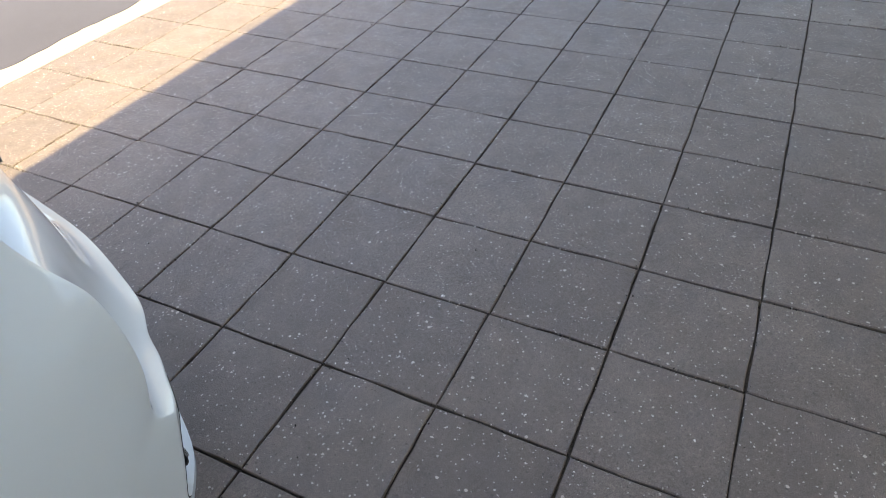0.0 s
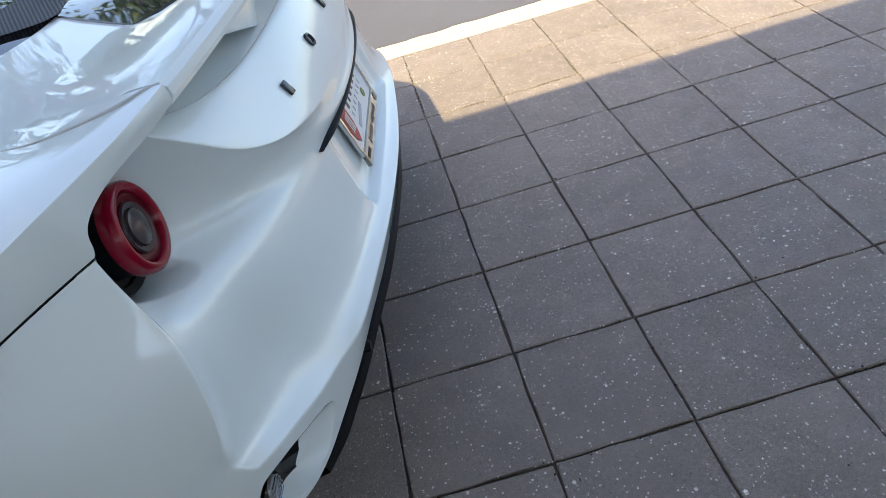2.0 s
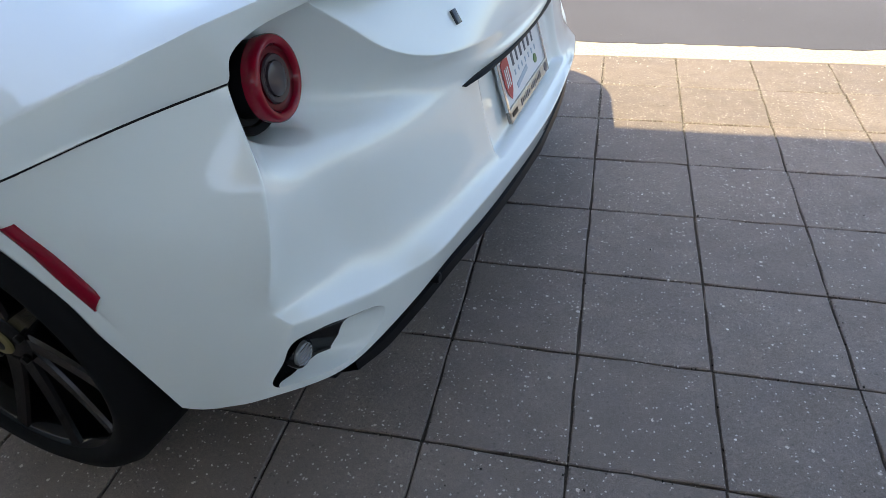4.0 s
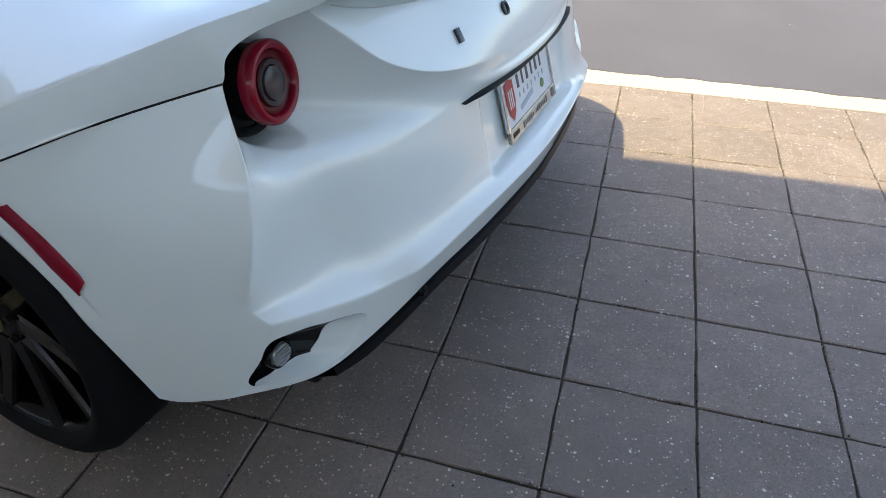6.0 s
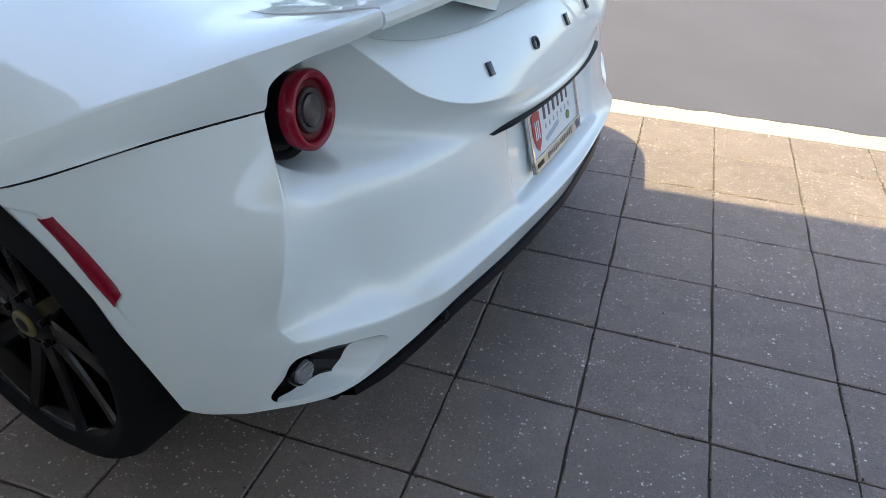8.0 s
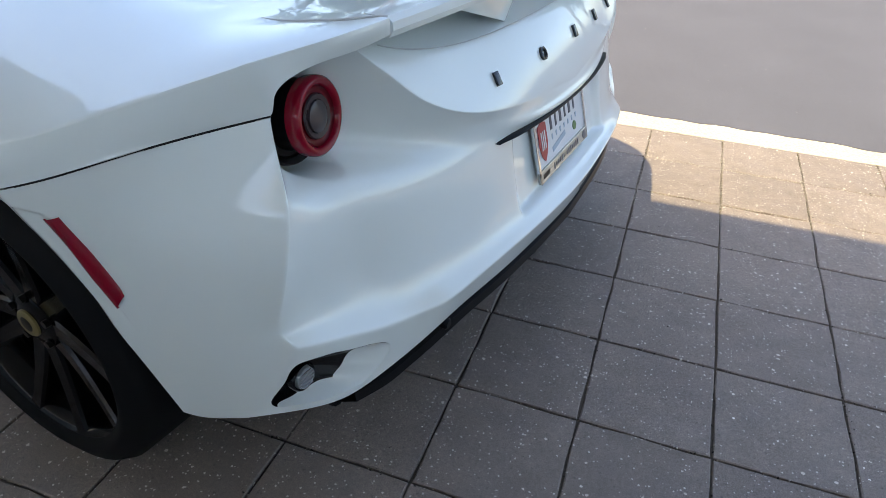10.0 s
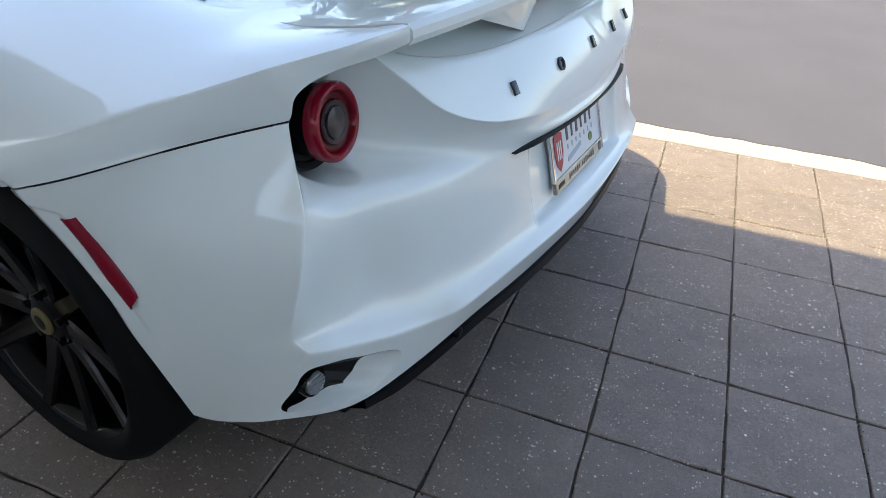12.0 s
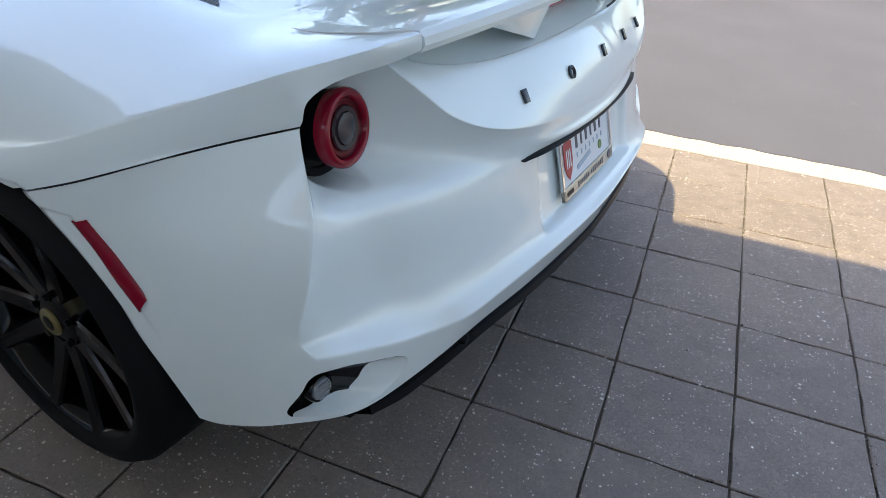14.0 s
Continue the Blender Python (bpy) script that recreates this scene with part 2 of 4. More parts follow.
def strip_bm(x0, x1, z, inner, outer, bottom, step=0.02):
    """A long strip with uneven edges and a thickness."""
    bm = bmesh.new()
    n = int((x1 - x0) / step)
    prev = None
    for i in range(n + 1):
        x = x0 + (x1 - x0) * i / n
        row = [bm.verts.new(p) for p in ((x, inner(x), bottom), (x, inner(x), z), (x, outer(x), z), (x, outer(x), bottom))]
        if prev:
            for k in range(3):
                bm.faces.new((prev[k], row[k], row[k + 1], prev[k + 1]))
        prev = row
    bmesh.ops.recalc_face_normals(bm, faces=bm.faces[:])
    return bm


def ragged(x):
    return 1.068 + 0.026 * noise.noise((x * 2.3, 3.1, 0)) + 0.018 * noise.noise((x * 9.0, 1.7, 0)) + 0.004 * noise.noise((x * 40, 5.0, 0))


def kerb_inner(x):
    return PAVE_Y + 0.003 + 0.003 * noise.noise((x * 12, 9, 0))


kerb = tagged(part("kerb", strip_bm(-8, 12, -0.002, kerb_inner, lambda x: 1.12, -0.05), KERB), "white painted concrete edge strip along the pavement", "kerb", kind="structure")
road = tagged(part("road", strip_bm(-8, 12, 0.001, ragged, lambda x: 9.0, -0.05), ASPHALT), "grey asphalt road with a ragged edge", "road", kind="structure")

# ---- car: local x to its right, y forwards, z up ----
car = new("sports_car")
car.matrix_world = pose(-0.4659, -0.5495, 0, 0, 0, 81.18)
tagged(car, "pearl white sports car with black wheels parked on the pavement", "car")

# bumper, side half: rows from the bottom edge to the seam, columns from the wheel arch to the corner crease
side_rows = [
    [(-0.934, 0.352, 0.293), (-0.914, 0.316, 0.2775), (-0.8995, 0.274, 0.285), (-0.887, 0.241, 0.292), (-0.875, 0.209, 0.304)],
    [(-0.961, 0.402, 0.430), (-0.932, 0.330, 0.429), (-0.905, 0.2695, 0.434), (-0.871, 0.206, 0.445), (-0.836, 0.143, 0.4605)],
    [(-0.966, 0.418, 0.462), (-0.936, 0.339, 0.463), (-0.910, 0.277, 0.4695), (-0.878, 0.2205, 0.479), (-0.843, 0.171, 0.490)],
    [(-0.974, 0.445, 0.525), (-0.943, 0.362, 0.530), (-0.912, 0.289, 0.540), (-0.878, 0.2205, 0.5505), (-0.841, 0.156, 0.5605)],
    [(-0.983, 0.513, 0.615), (-0.951, 0.407, 0.628), (-0.913, 0.3185, 0.643), (-0.863, 0.236, 0.660), (-0.8125, 0.1525, 0.680)],
    [(-0.9845, 0.540, 0.637), (-0.954, 0.425, 0.660), (-0.908, 0.326, 0.679), (-0.851, 0.243, 0.698), (-0.795, 0.167, 0.719)],
    [(-0.9855, 0.572, 0.662), (-0.9565, 0.450, 0.700), (-0.903, 0.338, 0.730), (-0.837, 0.254, 0.745), (-0.780, 0.187, 0.765)],
    [(-0.986, 0.596, 0.684), (-0.957, 0.466, 0.731), (-0.900, 0.341, 0.7805), (-0.825, 0.263, 0.8035), (-0.768, 0.204, 0.818)],
]
# bumper, rear half: columns from the corner crease to the middle; rows bottom edge, ledge, shelf, face, shoulder, hollow (three), tail crease
rear_rows = [
    [(-0.875, 0.209, 0.304), (-0.809, 0.149, 0.296), (-0.7455, 0.1155, 0.289), (-0.677, 0.0895, 0.300), (-0.627, 0.0705, 0.3145), (-0.571, 0.045, 0.341), (-0.4845, 0.021, 0.3637), (-0.357, -0.003, 0.3735), (-0.200, -0.018, 0.374), (0, -0.026, 0.370)],
    [(-0.836, 0.143, 0.4605), (-0.804, 0.125, 0.4535), (-0.752, 0.103, 0.441), (-0.690, 0.0765, 0.4265), (-0.622, 0.052, 0.4155), (-0.570, 0.023, 0.420), (-0.484, -0.0008, 0.431), (-0.357, -0.025, 0.444), (-0.200, -0.040, 0.442), (0, -0.048, 0.440)],
    [(-0.843, 0.171, 0.490), (-0.804, 0.153, 0.482), (-0.748, 0.1325, 0.470), (-0.692, 0.109, 0.460), (-0.632, 0.082, 0.452), (-0.577, 0.0545, 0.4535), (-0.488, 0.029, 0.462), (-0.360, 0.002, 0.471), (-0.200, -0.010, 0.468), (0, -0.016, 0.466)],
    [(-0.841, 0.156, 0.5605), (-0.800, 0.158, 0.550), (-0.745, 0.146, 0.541), (-0.685, 0.131, 0.530), (-0.629, 0.104, 0.528), (-0.5745, 0.080, 0.528), (-0.480, 0.048, 0.533), (-0.350, 0.022, 0.533), (-0.200, 0.008, 0.532), (0, 0.002, 0.532)],
    [(-0.8125, 0.1525, 0.680), (-0.768, 0.162, 0.674), (-0.720, 0.158, 0.672), (-0.670, 0.141, 0.672), (-0.610, 0.119, 0.668), (-0.555, 0.100, 0.662), (-0.465, 0.072, 0.652), (-0.345, 0.042, 0.642), (-0.200, 0.022, 0.637), (0, 0.012, 0.634)],
    [(-0.795, 0.167, 0.719), (-0.752, 0.199, 0.706), (-0.705, 0.206, 0.701), (-0.655, 0.190, 0.697), (-0.600, 0.163, 0.692), (-0.545, 0.130, 0.685), (-0.455, 0.083, 0.674), (-0.340, 0.044, 0.660), (-0.200, 0.016, 0.649), (0, 0.004, 0.646)],
    [(-0.780, 0.187, 0.765), (-0.735, 0.236, 0.745), (-0.690, 0.246, 0.733), (-0.640, 0.232, 0.728), (-0.590, 0.196, 0.722), (-0.540, 0.150, 0.716), (-0.455, 0.090, 0.702), (-0.340, 0.042, 0.680), (-0.200, 0.010, 0.664), (0, -0.004, 0.660)],
    [(-0.768, 0.204, 0.818), (-0.730, 0.246, 0.800), (-0.685, 0.252, 0.786), (-0.640, 0.237, 0.785), (-0.597, 0.194, 0.785), (-0.556, 0.146, 0.772), (-0.490, 0.098, 0.742), (-0.375, 0.050, 0.708), (-0.210, 0.016, 0.676), (0, 0.002, 0.672)],
    [(-0.715, 0.245, 0.870), (-0.695, 0.252, 0.874), (-0.665, 0.250, 0.876), (-0.630, 0.225, 0.876), (-0.600, 0.172, 0.875), (-0.572, 0.131, 0.836), (-0.520, 0.090, 0.782), (-0.420, 0.051, 0.738), (-0.260, 0.023, 0.709), (0, 0.007, 0.686)],
]


def cubic(points, per, sharp=(), level_end=False):
    """A natural cubic through the points, per steps a span, broken at the sharp ones; level_end lets it cross x = 0 evenly."""
    p = np.array([tuple(q) for q in points], float)
    cuts = [0, *sharp, len(p) - 1]
    out = []
    for a, b in zip(cuts, cuts[1:]):
        q = p[a:b + 1]
        mirror = level_end and b == len(p) - 1
        if mirror:
            q = np.vstack([q, q[-2::-1] * (-1, 1, 1)])
        t = np.concatenate([[0], np.cumsum(np.maximum(np.linalg.norm(np.diff(q, axis=0), axis=1), 1e-6) ** 0.5)])
        n = len(q)
        m = np.zeros((n, n))
        r = np.zeros((n, 3))
        m[0, 0] = m[-1, -1] = 1
        h = np.diff(t)
        for i in range(1, n - 1):
            m[i, i - 1], m[i, i], m[i, i + 1] = h[i - 1], 2 * (h[i - 1] + h[i]), h[i]
            r[i] = 6 * ((q[i + 1] - q[i]) / h[i] - (q[i] - q[i - 1]) / h[i - 1])
        c = np.linalg.solve(m, r)
        for i in range(b - a):
            for k in range(per):
                x = h[i] * k / per
                y = h[i] - x
                out.append((c[i] * y**3 + c[i + 1] * x**3) / (6 * h[i]) + (q[i] / h[i] - c[i] * h[i] / 6) * y + (q[i + 1] / h[i] - c[i + 1] * h[i] / 6) * x)
    out.append(p[-1])
    return np.array(out)


def sheet(rows, per_u, per_v, sharp_u=(), sharp_v=(), level_end=False):
    """A grid of points [column, row] through rows of points."""
    fine = [cubic(r, per_u, sharp_u, level_end) for r in rows]
    return np.array([cubic([r[i] for r in fine], per_v, sharp_v) for i in range(len(fine[0]))])


def relax(g, turns, weight=None, mirror=False):
    """Evens the grid out; its border stays, but for the middle line of a mirrored one."""
    for k in range(turns):
        e = np.concatenate([g, g[-2:-1] * (-1, 1, 1)]) if mirror else g
        d = np.zeros_like(g)
        top = len(g) if mirror else len(g) - 1
        d[1:top, 1:-1] = 0.25 * (e[2:top + 1, 1:-1] + e[:top - 1, 1:-1] + e[1:top, 2:] + e[1:top, :-2]) - g[1:top, 1:-1]
        g = g + 0.5 * d * (1.0 if weight is None else weight[..., None])
    return g


def step_up(v, a, b):
    u = np.clip((v - a) / (b - a), 0, 1)
    return u * u * (3 - 2 * u)


def bumper_grid():
    """Side and rear half as one grid from the wheel arch to the middle; the side's top rows stop at the seam."""
    n = 20
    side = sheet(side_rows, n, n)
    rear = sheet(rear_rows, n, n, (), (1,), True)
    # the corner of the tail crease stays a corner
    rear[:, -1] = np.array([tuple(p) for p in spline(rear_rows[-1], n, (4,))])
    side = relax(side, 60)
    soft = np.ones(rear.shape[:2])
    soft[:, n - 2:n + 3] = 0.0
    rear = relax(rear, 80, soft, True)
    # plate recess with steep rounded walls, over the shelf and under the lip
    x, y, z = rear[..., 0], rear[..., 1], rear[..., 2]
    inside = step_up(x, -0.272, -0.258) * step_up(z, 0.462, 0.470) * step_up(z, 0.650, 0.640)
    floor = 0.014 + 0.25 * (z - 0.47)
    rear[..., 1] = y + inside * np.maximum(0, floor - y)
    rows = side.shape[1]
    low = np.concatenate([side[:-1], rear[:, :rows]])
    w = np.ones(low.shape[:2])
    corner = len(side) - 1
    low = relax(low, 4, w, True)
    # below the ledge the corner is round
    w[:] = 0
    for i in range(-36, 37):
        for j in range(1, n):
            w[corner + i, j] = (1 - abs(i) / 37) * (1 - j / n * 0.6)
    low = relax(low, 120, w, True)
    # turned edge along the arch, and the shallow strip between it and the reflector
    for i in range(4):
        low[i, :, 0] += 0.0027 * (4 - i)
    line = np.interp(low[:corner, :, 2], (0.45, 0.524, 0.578, 0.626, 0.665, 0.68), (0.36, 0.395, 0.427, 0.456, 0.488, 0.50))
    z = low[:corner, :, 2]
    low[:corner, :, 0] += 0.0035 * step_up(low[:corner, :, 1] - line, -0.003, 0.003) * step_up(z, 0.674, 0.669) * step_up(z, 0.46, 0.53)
    rear[:, :rows] = low[corner:]
    high = rear[:, rows - 1:]
    # round pocket for the tail lamp
    for g in (low, high):
        r = np.hypot(g[..., 0] + 0.671, g[..., 2] - 0.778)
        g[..., 1] += step_up(r, 0.0895, 0.084) * step_up(g[..., 0], -0.640, -0.668) * np.maximum(0, 0.285 - g[..., 1])
    return low, high, corner


LOW, HIGH, CORNER = bumper_grid()


# tail panel: columns from the crease's upper corner to the middle; rows crease, badge line, edge, deck (three)
deck_rows = [
    rear_rows[-1][4:],
    [(-0.585, 0.180, 0.876), (-0.552, 0.136, 0.846), (-0.495, 0.101, 0.806), (-0.400, 0.074, 0.775), (-0.240, 0.046, 0.764), (0, 0.030, 0.762)],
    [(-0.570, 0.190, 0.878), (-0.522, 0.155, 0.858), (-0.440, 0.123, 0.842), (-0.350, 0.105, 0.834), (-0.220, 0.087, 0.833), (0, 0.076, 0.836)],
    [(-0.560, 0.220, 0.886), (-0.510, 0.195, 0.870), (-0.440, 0.166, 0.857), (-0.350, 0.146, 0.850), (-0.220, 0.130, 0.848), (0, 0.121, 0.850)],
    [(-0.550, 0.260, 0.895), (-0.510, 0.250, 0.888), (-0.440, 0.233, 0.881), (-0.350, 0.217, 0.877), (-0.220, 0.207, 0.876), (0, 0.200, 0.876)],
    [(-0.550, 0.290, 0.899), (-0.510, 0.290, 0.896), (-0.440, 0.279, 0.892), (-0.350, 0.269, 0.890), (-0.220, 0.262, 0.888), (0, 0.260, 0.886)],
]


def tail_grid():
    """The tail panel's grid; its first row and the bumper's last are rounded off together."""
    n = 20
    g = sheet(deck_rows, n, 14, (), (2,), True)
    g[:, 0] = HIGH[4 * n:, -1]
    soft = np.ones(g.shape[:2])
    g = relax(g, 10, soft, True)
    k = 8
    both = np.concatenate([HIGH[4 * n:, -k - 1:-1], g[:, :k + 1]], axis=1)
    w = np.ones(both.shape[:2])
    w[:6] *= np.linspace(0, 1, 6)[:, None]
    both = relax(both, 5, w, True)
    HIGH[4 * n:, -k - 1:-1] = both[:, :k]
    HIGH[4 * n:, -1] = both[:, k]
    g[:, :k + 1] = both[:, k:]
    return g


TAIL_GRID = tail_grid()


def grid_bm(grids, mirror=False, thick=0.0):
    bm = bmesh.new()
    for g in grids:
        for sign in ((1, -1) if mirror else (1,)):
            vs = [[bm.verts.new((sign * p[0], p[1], p[2])) for p in c] for c in g]
            for i in range(len(vs) - 1):
                for j in range(len(vs[0]) - 1):
                    q = [vs[i][j], vs[i + 1][j], vs[i + 1][j + 1], vs[i][j + 1]]
                    bm.faces.new(q if sign > 0 else q[::-1])
    bmesh.ops.remove_doubles(bm, verts=bm.verts[:], dist=0.0003)
    bm.normal_update()
    s = sum(f.normal.dot(f.calc_center_median() - Vector((0, 2.0, 0.45))) * f.calc_area() for f in bm.faces)
    if s < 0:
        bmesh.ops.reverse_faces(bm, faces=bm.faces[:])
        bm.normal_update()
    if thick:
        turn_in(bm, [e for e in bm.edges if e.is_boundary], thick)
    return bm


def turn_in(bm, border, thick):
    """Gives a panel its rim: the border runs inwards by thick, over a small rounding."""
    bm.normal_update()
    inward = {v: -v.normal.copy() for e in border for v in e.verts}
    for depth in (0.15, 0.85):
        made = bmesh.ops.extrude_edge_only(bm, edges=border)["geom"]
        fresh = {}
        for e in border:
            for v in e.verts:
                fresh[v] = None
        for v in [g for g in made if isinstance(g, bmesh.types.BMVert)]:
            old = [e.other_vert(v) for e in v.link_edges if e.other_vert(v) in fresh and e.other_vert(v) not in made]
            d = inward[old[0]]
            v.co += d * thick * depth
            inward[v] = d
        border = [g for g in made if isinstance(g, bmesh.types.BMEdge) and all(v in made for v in g.verts)]


# inner side of the bumper's edge along the wheel arch
for flip in (False, True):
    b = grid_bm([np.array([LOW[0], LOW[0] + (0.004, 0.002, 0), LOW[0] + (0.03, 0.004, 0)])])
    part("arch_lip", flipped(b) if flip else b.copy(), PAINT, car, "turned white arch edge", 60)
    b.free()


def smooth_ring(points, per=6, sharp=()):
    """A closed spline in the plane through the points."""
    n = len(points)
    pts = spline([(*points[i % n], 0) for i in range(-2, n + 3)], per, ())
    return [Vector((p.x, p.y)) for p in pts[2 * per:(n + 2) * per]]


POD = smooth_ring([(-0.863, 0.346), (-0.850, 0.382), (-0.843, 0.410), (-0.829, 0.423), (-0.788, 0.421), (-0.747, 0.408), (-0.705, 0.396), (-0.679, 0.381), (-0.670, 0.366), (-0.676, 0.345), (-0.693, 0.325), (-0.716, 0.308), (-0.741, 0.305), (-0.784, 0.308), (-0.825, 0.315), (-0.855, 0.320), (-0.864, 0.330)])


def inside(p, ring):
    hit = False
    for a, b in zip(ring, ring[1:] + ring[:1]):
        if (a.y > p.y) != (b.y > p.y) and p.x < a.x + (b.x - a.x) * (p.y - a.y) / (b.y - a.y):
            hit = not hit
    return hit


def rear_bumper():
    """The bumper in one piece with the two pod openings cut through it, and each pod's rim of points on the surface."""
    bm = grid_bm([LOW, HIGH], True)
    tree = BVHTree.FromBMesh(bm)

    def on(x, z):
        p = tree.ray_cast(Vector((x, -1, z)), Vector((0, 1, 0)))[0]
        return p if p else Vector((x, 0.2, z))

    rim = [on(p.x, p.y) for p in POD]
    centre = Vector((-0.770, 0.362))
    for side in (1, -1):
        near = [centre + (p - centre) * (1 + 0.002 / (p - centre).length) for p in POD]
        ring = [Vector((side * p.x, p.y)) for p in near]
        out = []
        for f in bm.faces:
            c = f.calc_center_median()
            if c.x * side < -0.6 and 0.27 < c.z < 0.43 and c.y < 0.3 and any(inside(Vector((v.co.x, v.co.z)), ring) for v in f.verts):
                out.append(f)
        bmesh.ops.delete(bm, geom=out, context="FACES")
        # the hole's border: from one of its edges round to the start
        start = min((e for e in bm.edges if e.is_boundary and e.verts[0].co.x * side < -0.6), key=lambda e: (Vector((side * e.verts[0].co.x, e.verts[0].co.z)) - centre).length + 2 * max(0, e.verts[0].co.y - 0.25))
        loop, todo = {start}, [start]
        while todo:
            for v in todo.pop().verts:
                for e in v.link_edges:
                    if e.is_boundary and e not in loop:
                        loop.add(e)
                        todo.append(e)
        loop = list(loop)
        edge = [bm.verts.new((side * p.x, p.y, p.z)) for p in rim]
        loop += [bm.edges.new((a, b)) for a, b in zip(edge, edge[1:] + edge[:1])]
        bmesh.ops.bridge_loops(bm, edges=loop)
    bmesh.ops.recalc_face_normals(bm, faces=bm.faces[:])
    return bm, rim


def ring_loft(rings, close=True):
    bm = bmesh.new()
    vs = [[bm.verts.new(p) for p in r] for r in rings]
    n = len(vs[0])
    for a, b in zip(vs, vs[1:]):
        for k in range(n):
            bm.faces.new((a[k], a[(k + 1) % n], b[(k + 1) % n], b[k]))
    if close:
        bm.faces.new(vs[-1])
    bmesh.ops.recalc_face_normals(bm, faces=bm.faces[:])
    return bm


cove = [[(-0.705, 0.247, 0.862), (-0.665, 0.247, 0.868), (-0.635, 0.227, 0.866), (-0.598, 0.174, 0.866)], [(-0.72, 0.235, 0.895), (-0.67, 0.225, 0.905), (-0.63, 0.195, 0.91), (-0.582, 0.16, 0.915)]]
for sx in (1, -1):
    part("lamp_cove", loft([[(sx * x, y, z) for x, y, z in r] for r in cove], per_v=3), PAINT, car, "white hollow above the lamp", 40)
bumper_mesh, pod_rim = rear_bumper()
bumper = part("rear_bumper", bumper_mesh, PAINT, car, "glossy white sculpted rear bumper", 40)
part("tail_panel", grid_bm([TAIL_GRID], True), PAINT, car, "glossy white rounded tail panel", 40)
# pods: a white scoop whose deep outer end is black and holds a lamp
pod_rings = [[p + Vector((0, -0.001, 0)) for p in pod_rim]]
mid = Vector((-0.812, 0.25, 0.374))
for depth, shrink in ((0.003, 0.015), (0.012, 0.05), (0.03, 0.14), (0.045, 0.28), (0.05, 0.45), (0.052, 0.65), (0.052, 0.85), (0.052, 0.97)):
    row = []
    for p in pod_rim:
        ramp = min(1, max(0.12, (-0.678 - p.x) / 0.08))
        q = p.lerp(Vector((mid.x, 0.152, mid.z)), shrink)
        row.append(q + Vector((0, depth * (ramp + (1 - ramp) * shrink), 0)))
    pod_rings.append(row)
for flip in (False, True):
    # the bowl is split along its floor and a slanted line: the deep outer end is black
    floor_cut = ((-0.842, 0.195, 0.3215), (0, 0, 1))
    slant_cut = ((-0.748, 0.150, 0.328), (-0.89, 0, 0.455))
    black, side_piece, low_piece = ring_loft(pod_rings), ring_loft(pod_rings), ring_loft(pod_rings)
    for piece, cuts in ((black, ((floor_cut, False), (slant_cut, False))), (side_piece, ((floor_cut, False), (slant_cut, True))), (low_piece, ((floor_cut, True),))):
        for (co, no), turned in cuts:
            bmesh.ops.bisect_plane(piece, geom=piece.verts[:] + piece.edges[:] + piece.faces[:], plane_co=co, plane_no=[-c for c in no] if turned else no, clear_inner=True, dist=0.00001)
    both = bpy.data.meshes.new("pod_half")
    side_piece.to_mesh(both)
    low_piece.from_mesh(both)
    bpy.data.meshes.remove(both)
    bmesh.ops.remove_doubles(low_piece, verts=low_piece.verts[:], dist=0.00005)
    part("lamp_pod", flipped(low_piece) if flip else low_piece.copy(), PAINT, car, "white scooped pod in the bumper corner", 35)
    part("pod_liner", flipped(black) if flip else black.copy(), GLOSS, car, "gloss black pod liner", 35)
    for piece in (black, side_piece, low_piece):
        piece.free()
    ax = Vector((-0.05, -0.99, 0.06)).normalized()
    m = Matrix.Translation((-0.812, 0.158, 0.367)) @ ax.to_track_quat("Z", "Y").to_matrix().to_4x4()
    lens = lathe_bm([(0, 0.004), (0.012, 0.0035), (0.02, 0.001), (0.0225, -0.003), (0.0225, -0.04)], 36)
    lens.transform(m)
    ring = lathe_bm([(0.0228, -0.05), (0.027, -0.05), (0.0275, -0.006), (0.025, -0.002), (0.0228, -0.006)], 36, True)
    ring.transform(m)
    lamp = part("reversing_lamp", flipped(ring) if flip else ring.copy(), GLOSS, car, "round clear lamp in a black ring", 40)
    part("lens", flipped(lens) if flip else lens.copy(), LENS, lamp, "clear ribbed lens", 40)
    for k in range(5):
        w = 0.036 * math.sqrt(max(0.05, 1 - ((k - 2) / 2.6) ** 2))
        rib = box_bm((w, 0.0016, 0.0016), (0, (k - 2) * 0.0072, 0.0035))
        rib.transform(m)
        part("rib", flipped(rib) if flip else rib.copy(), CHROME, lamp)
        rib.free()
    ring.free()
    lens.free()

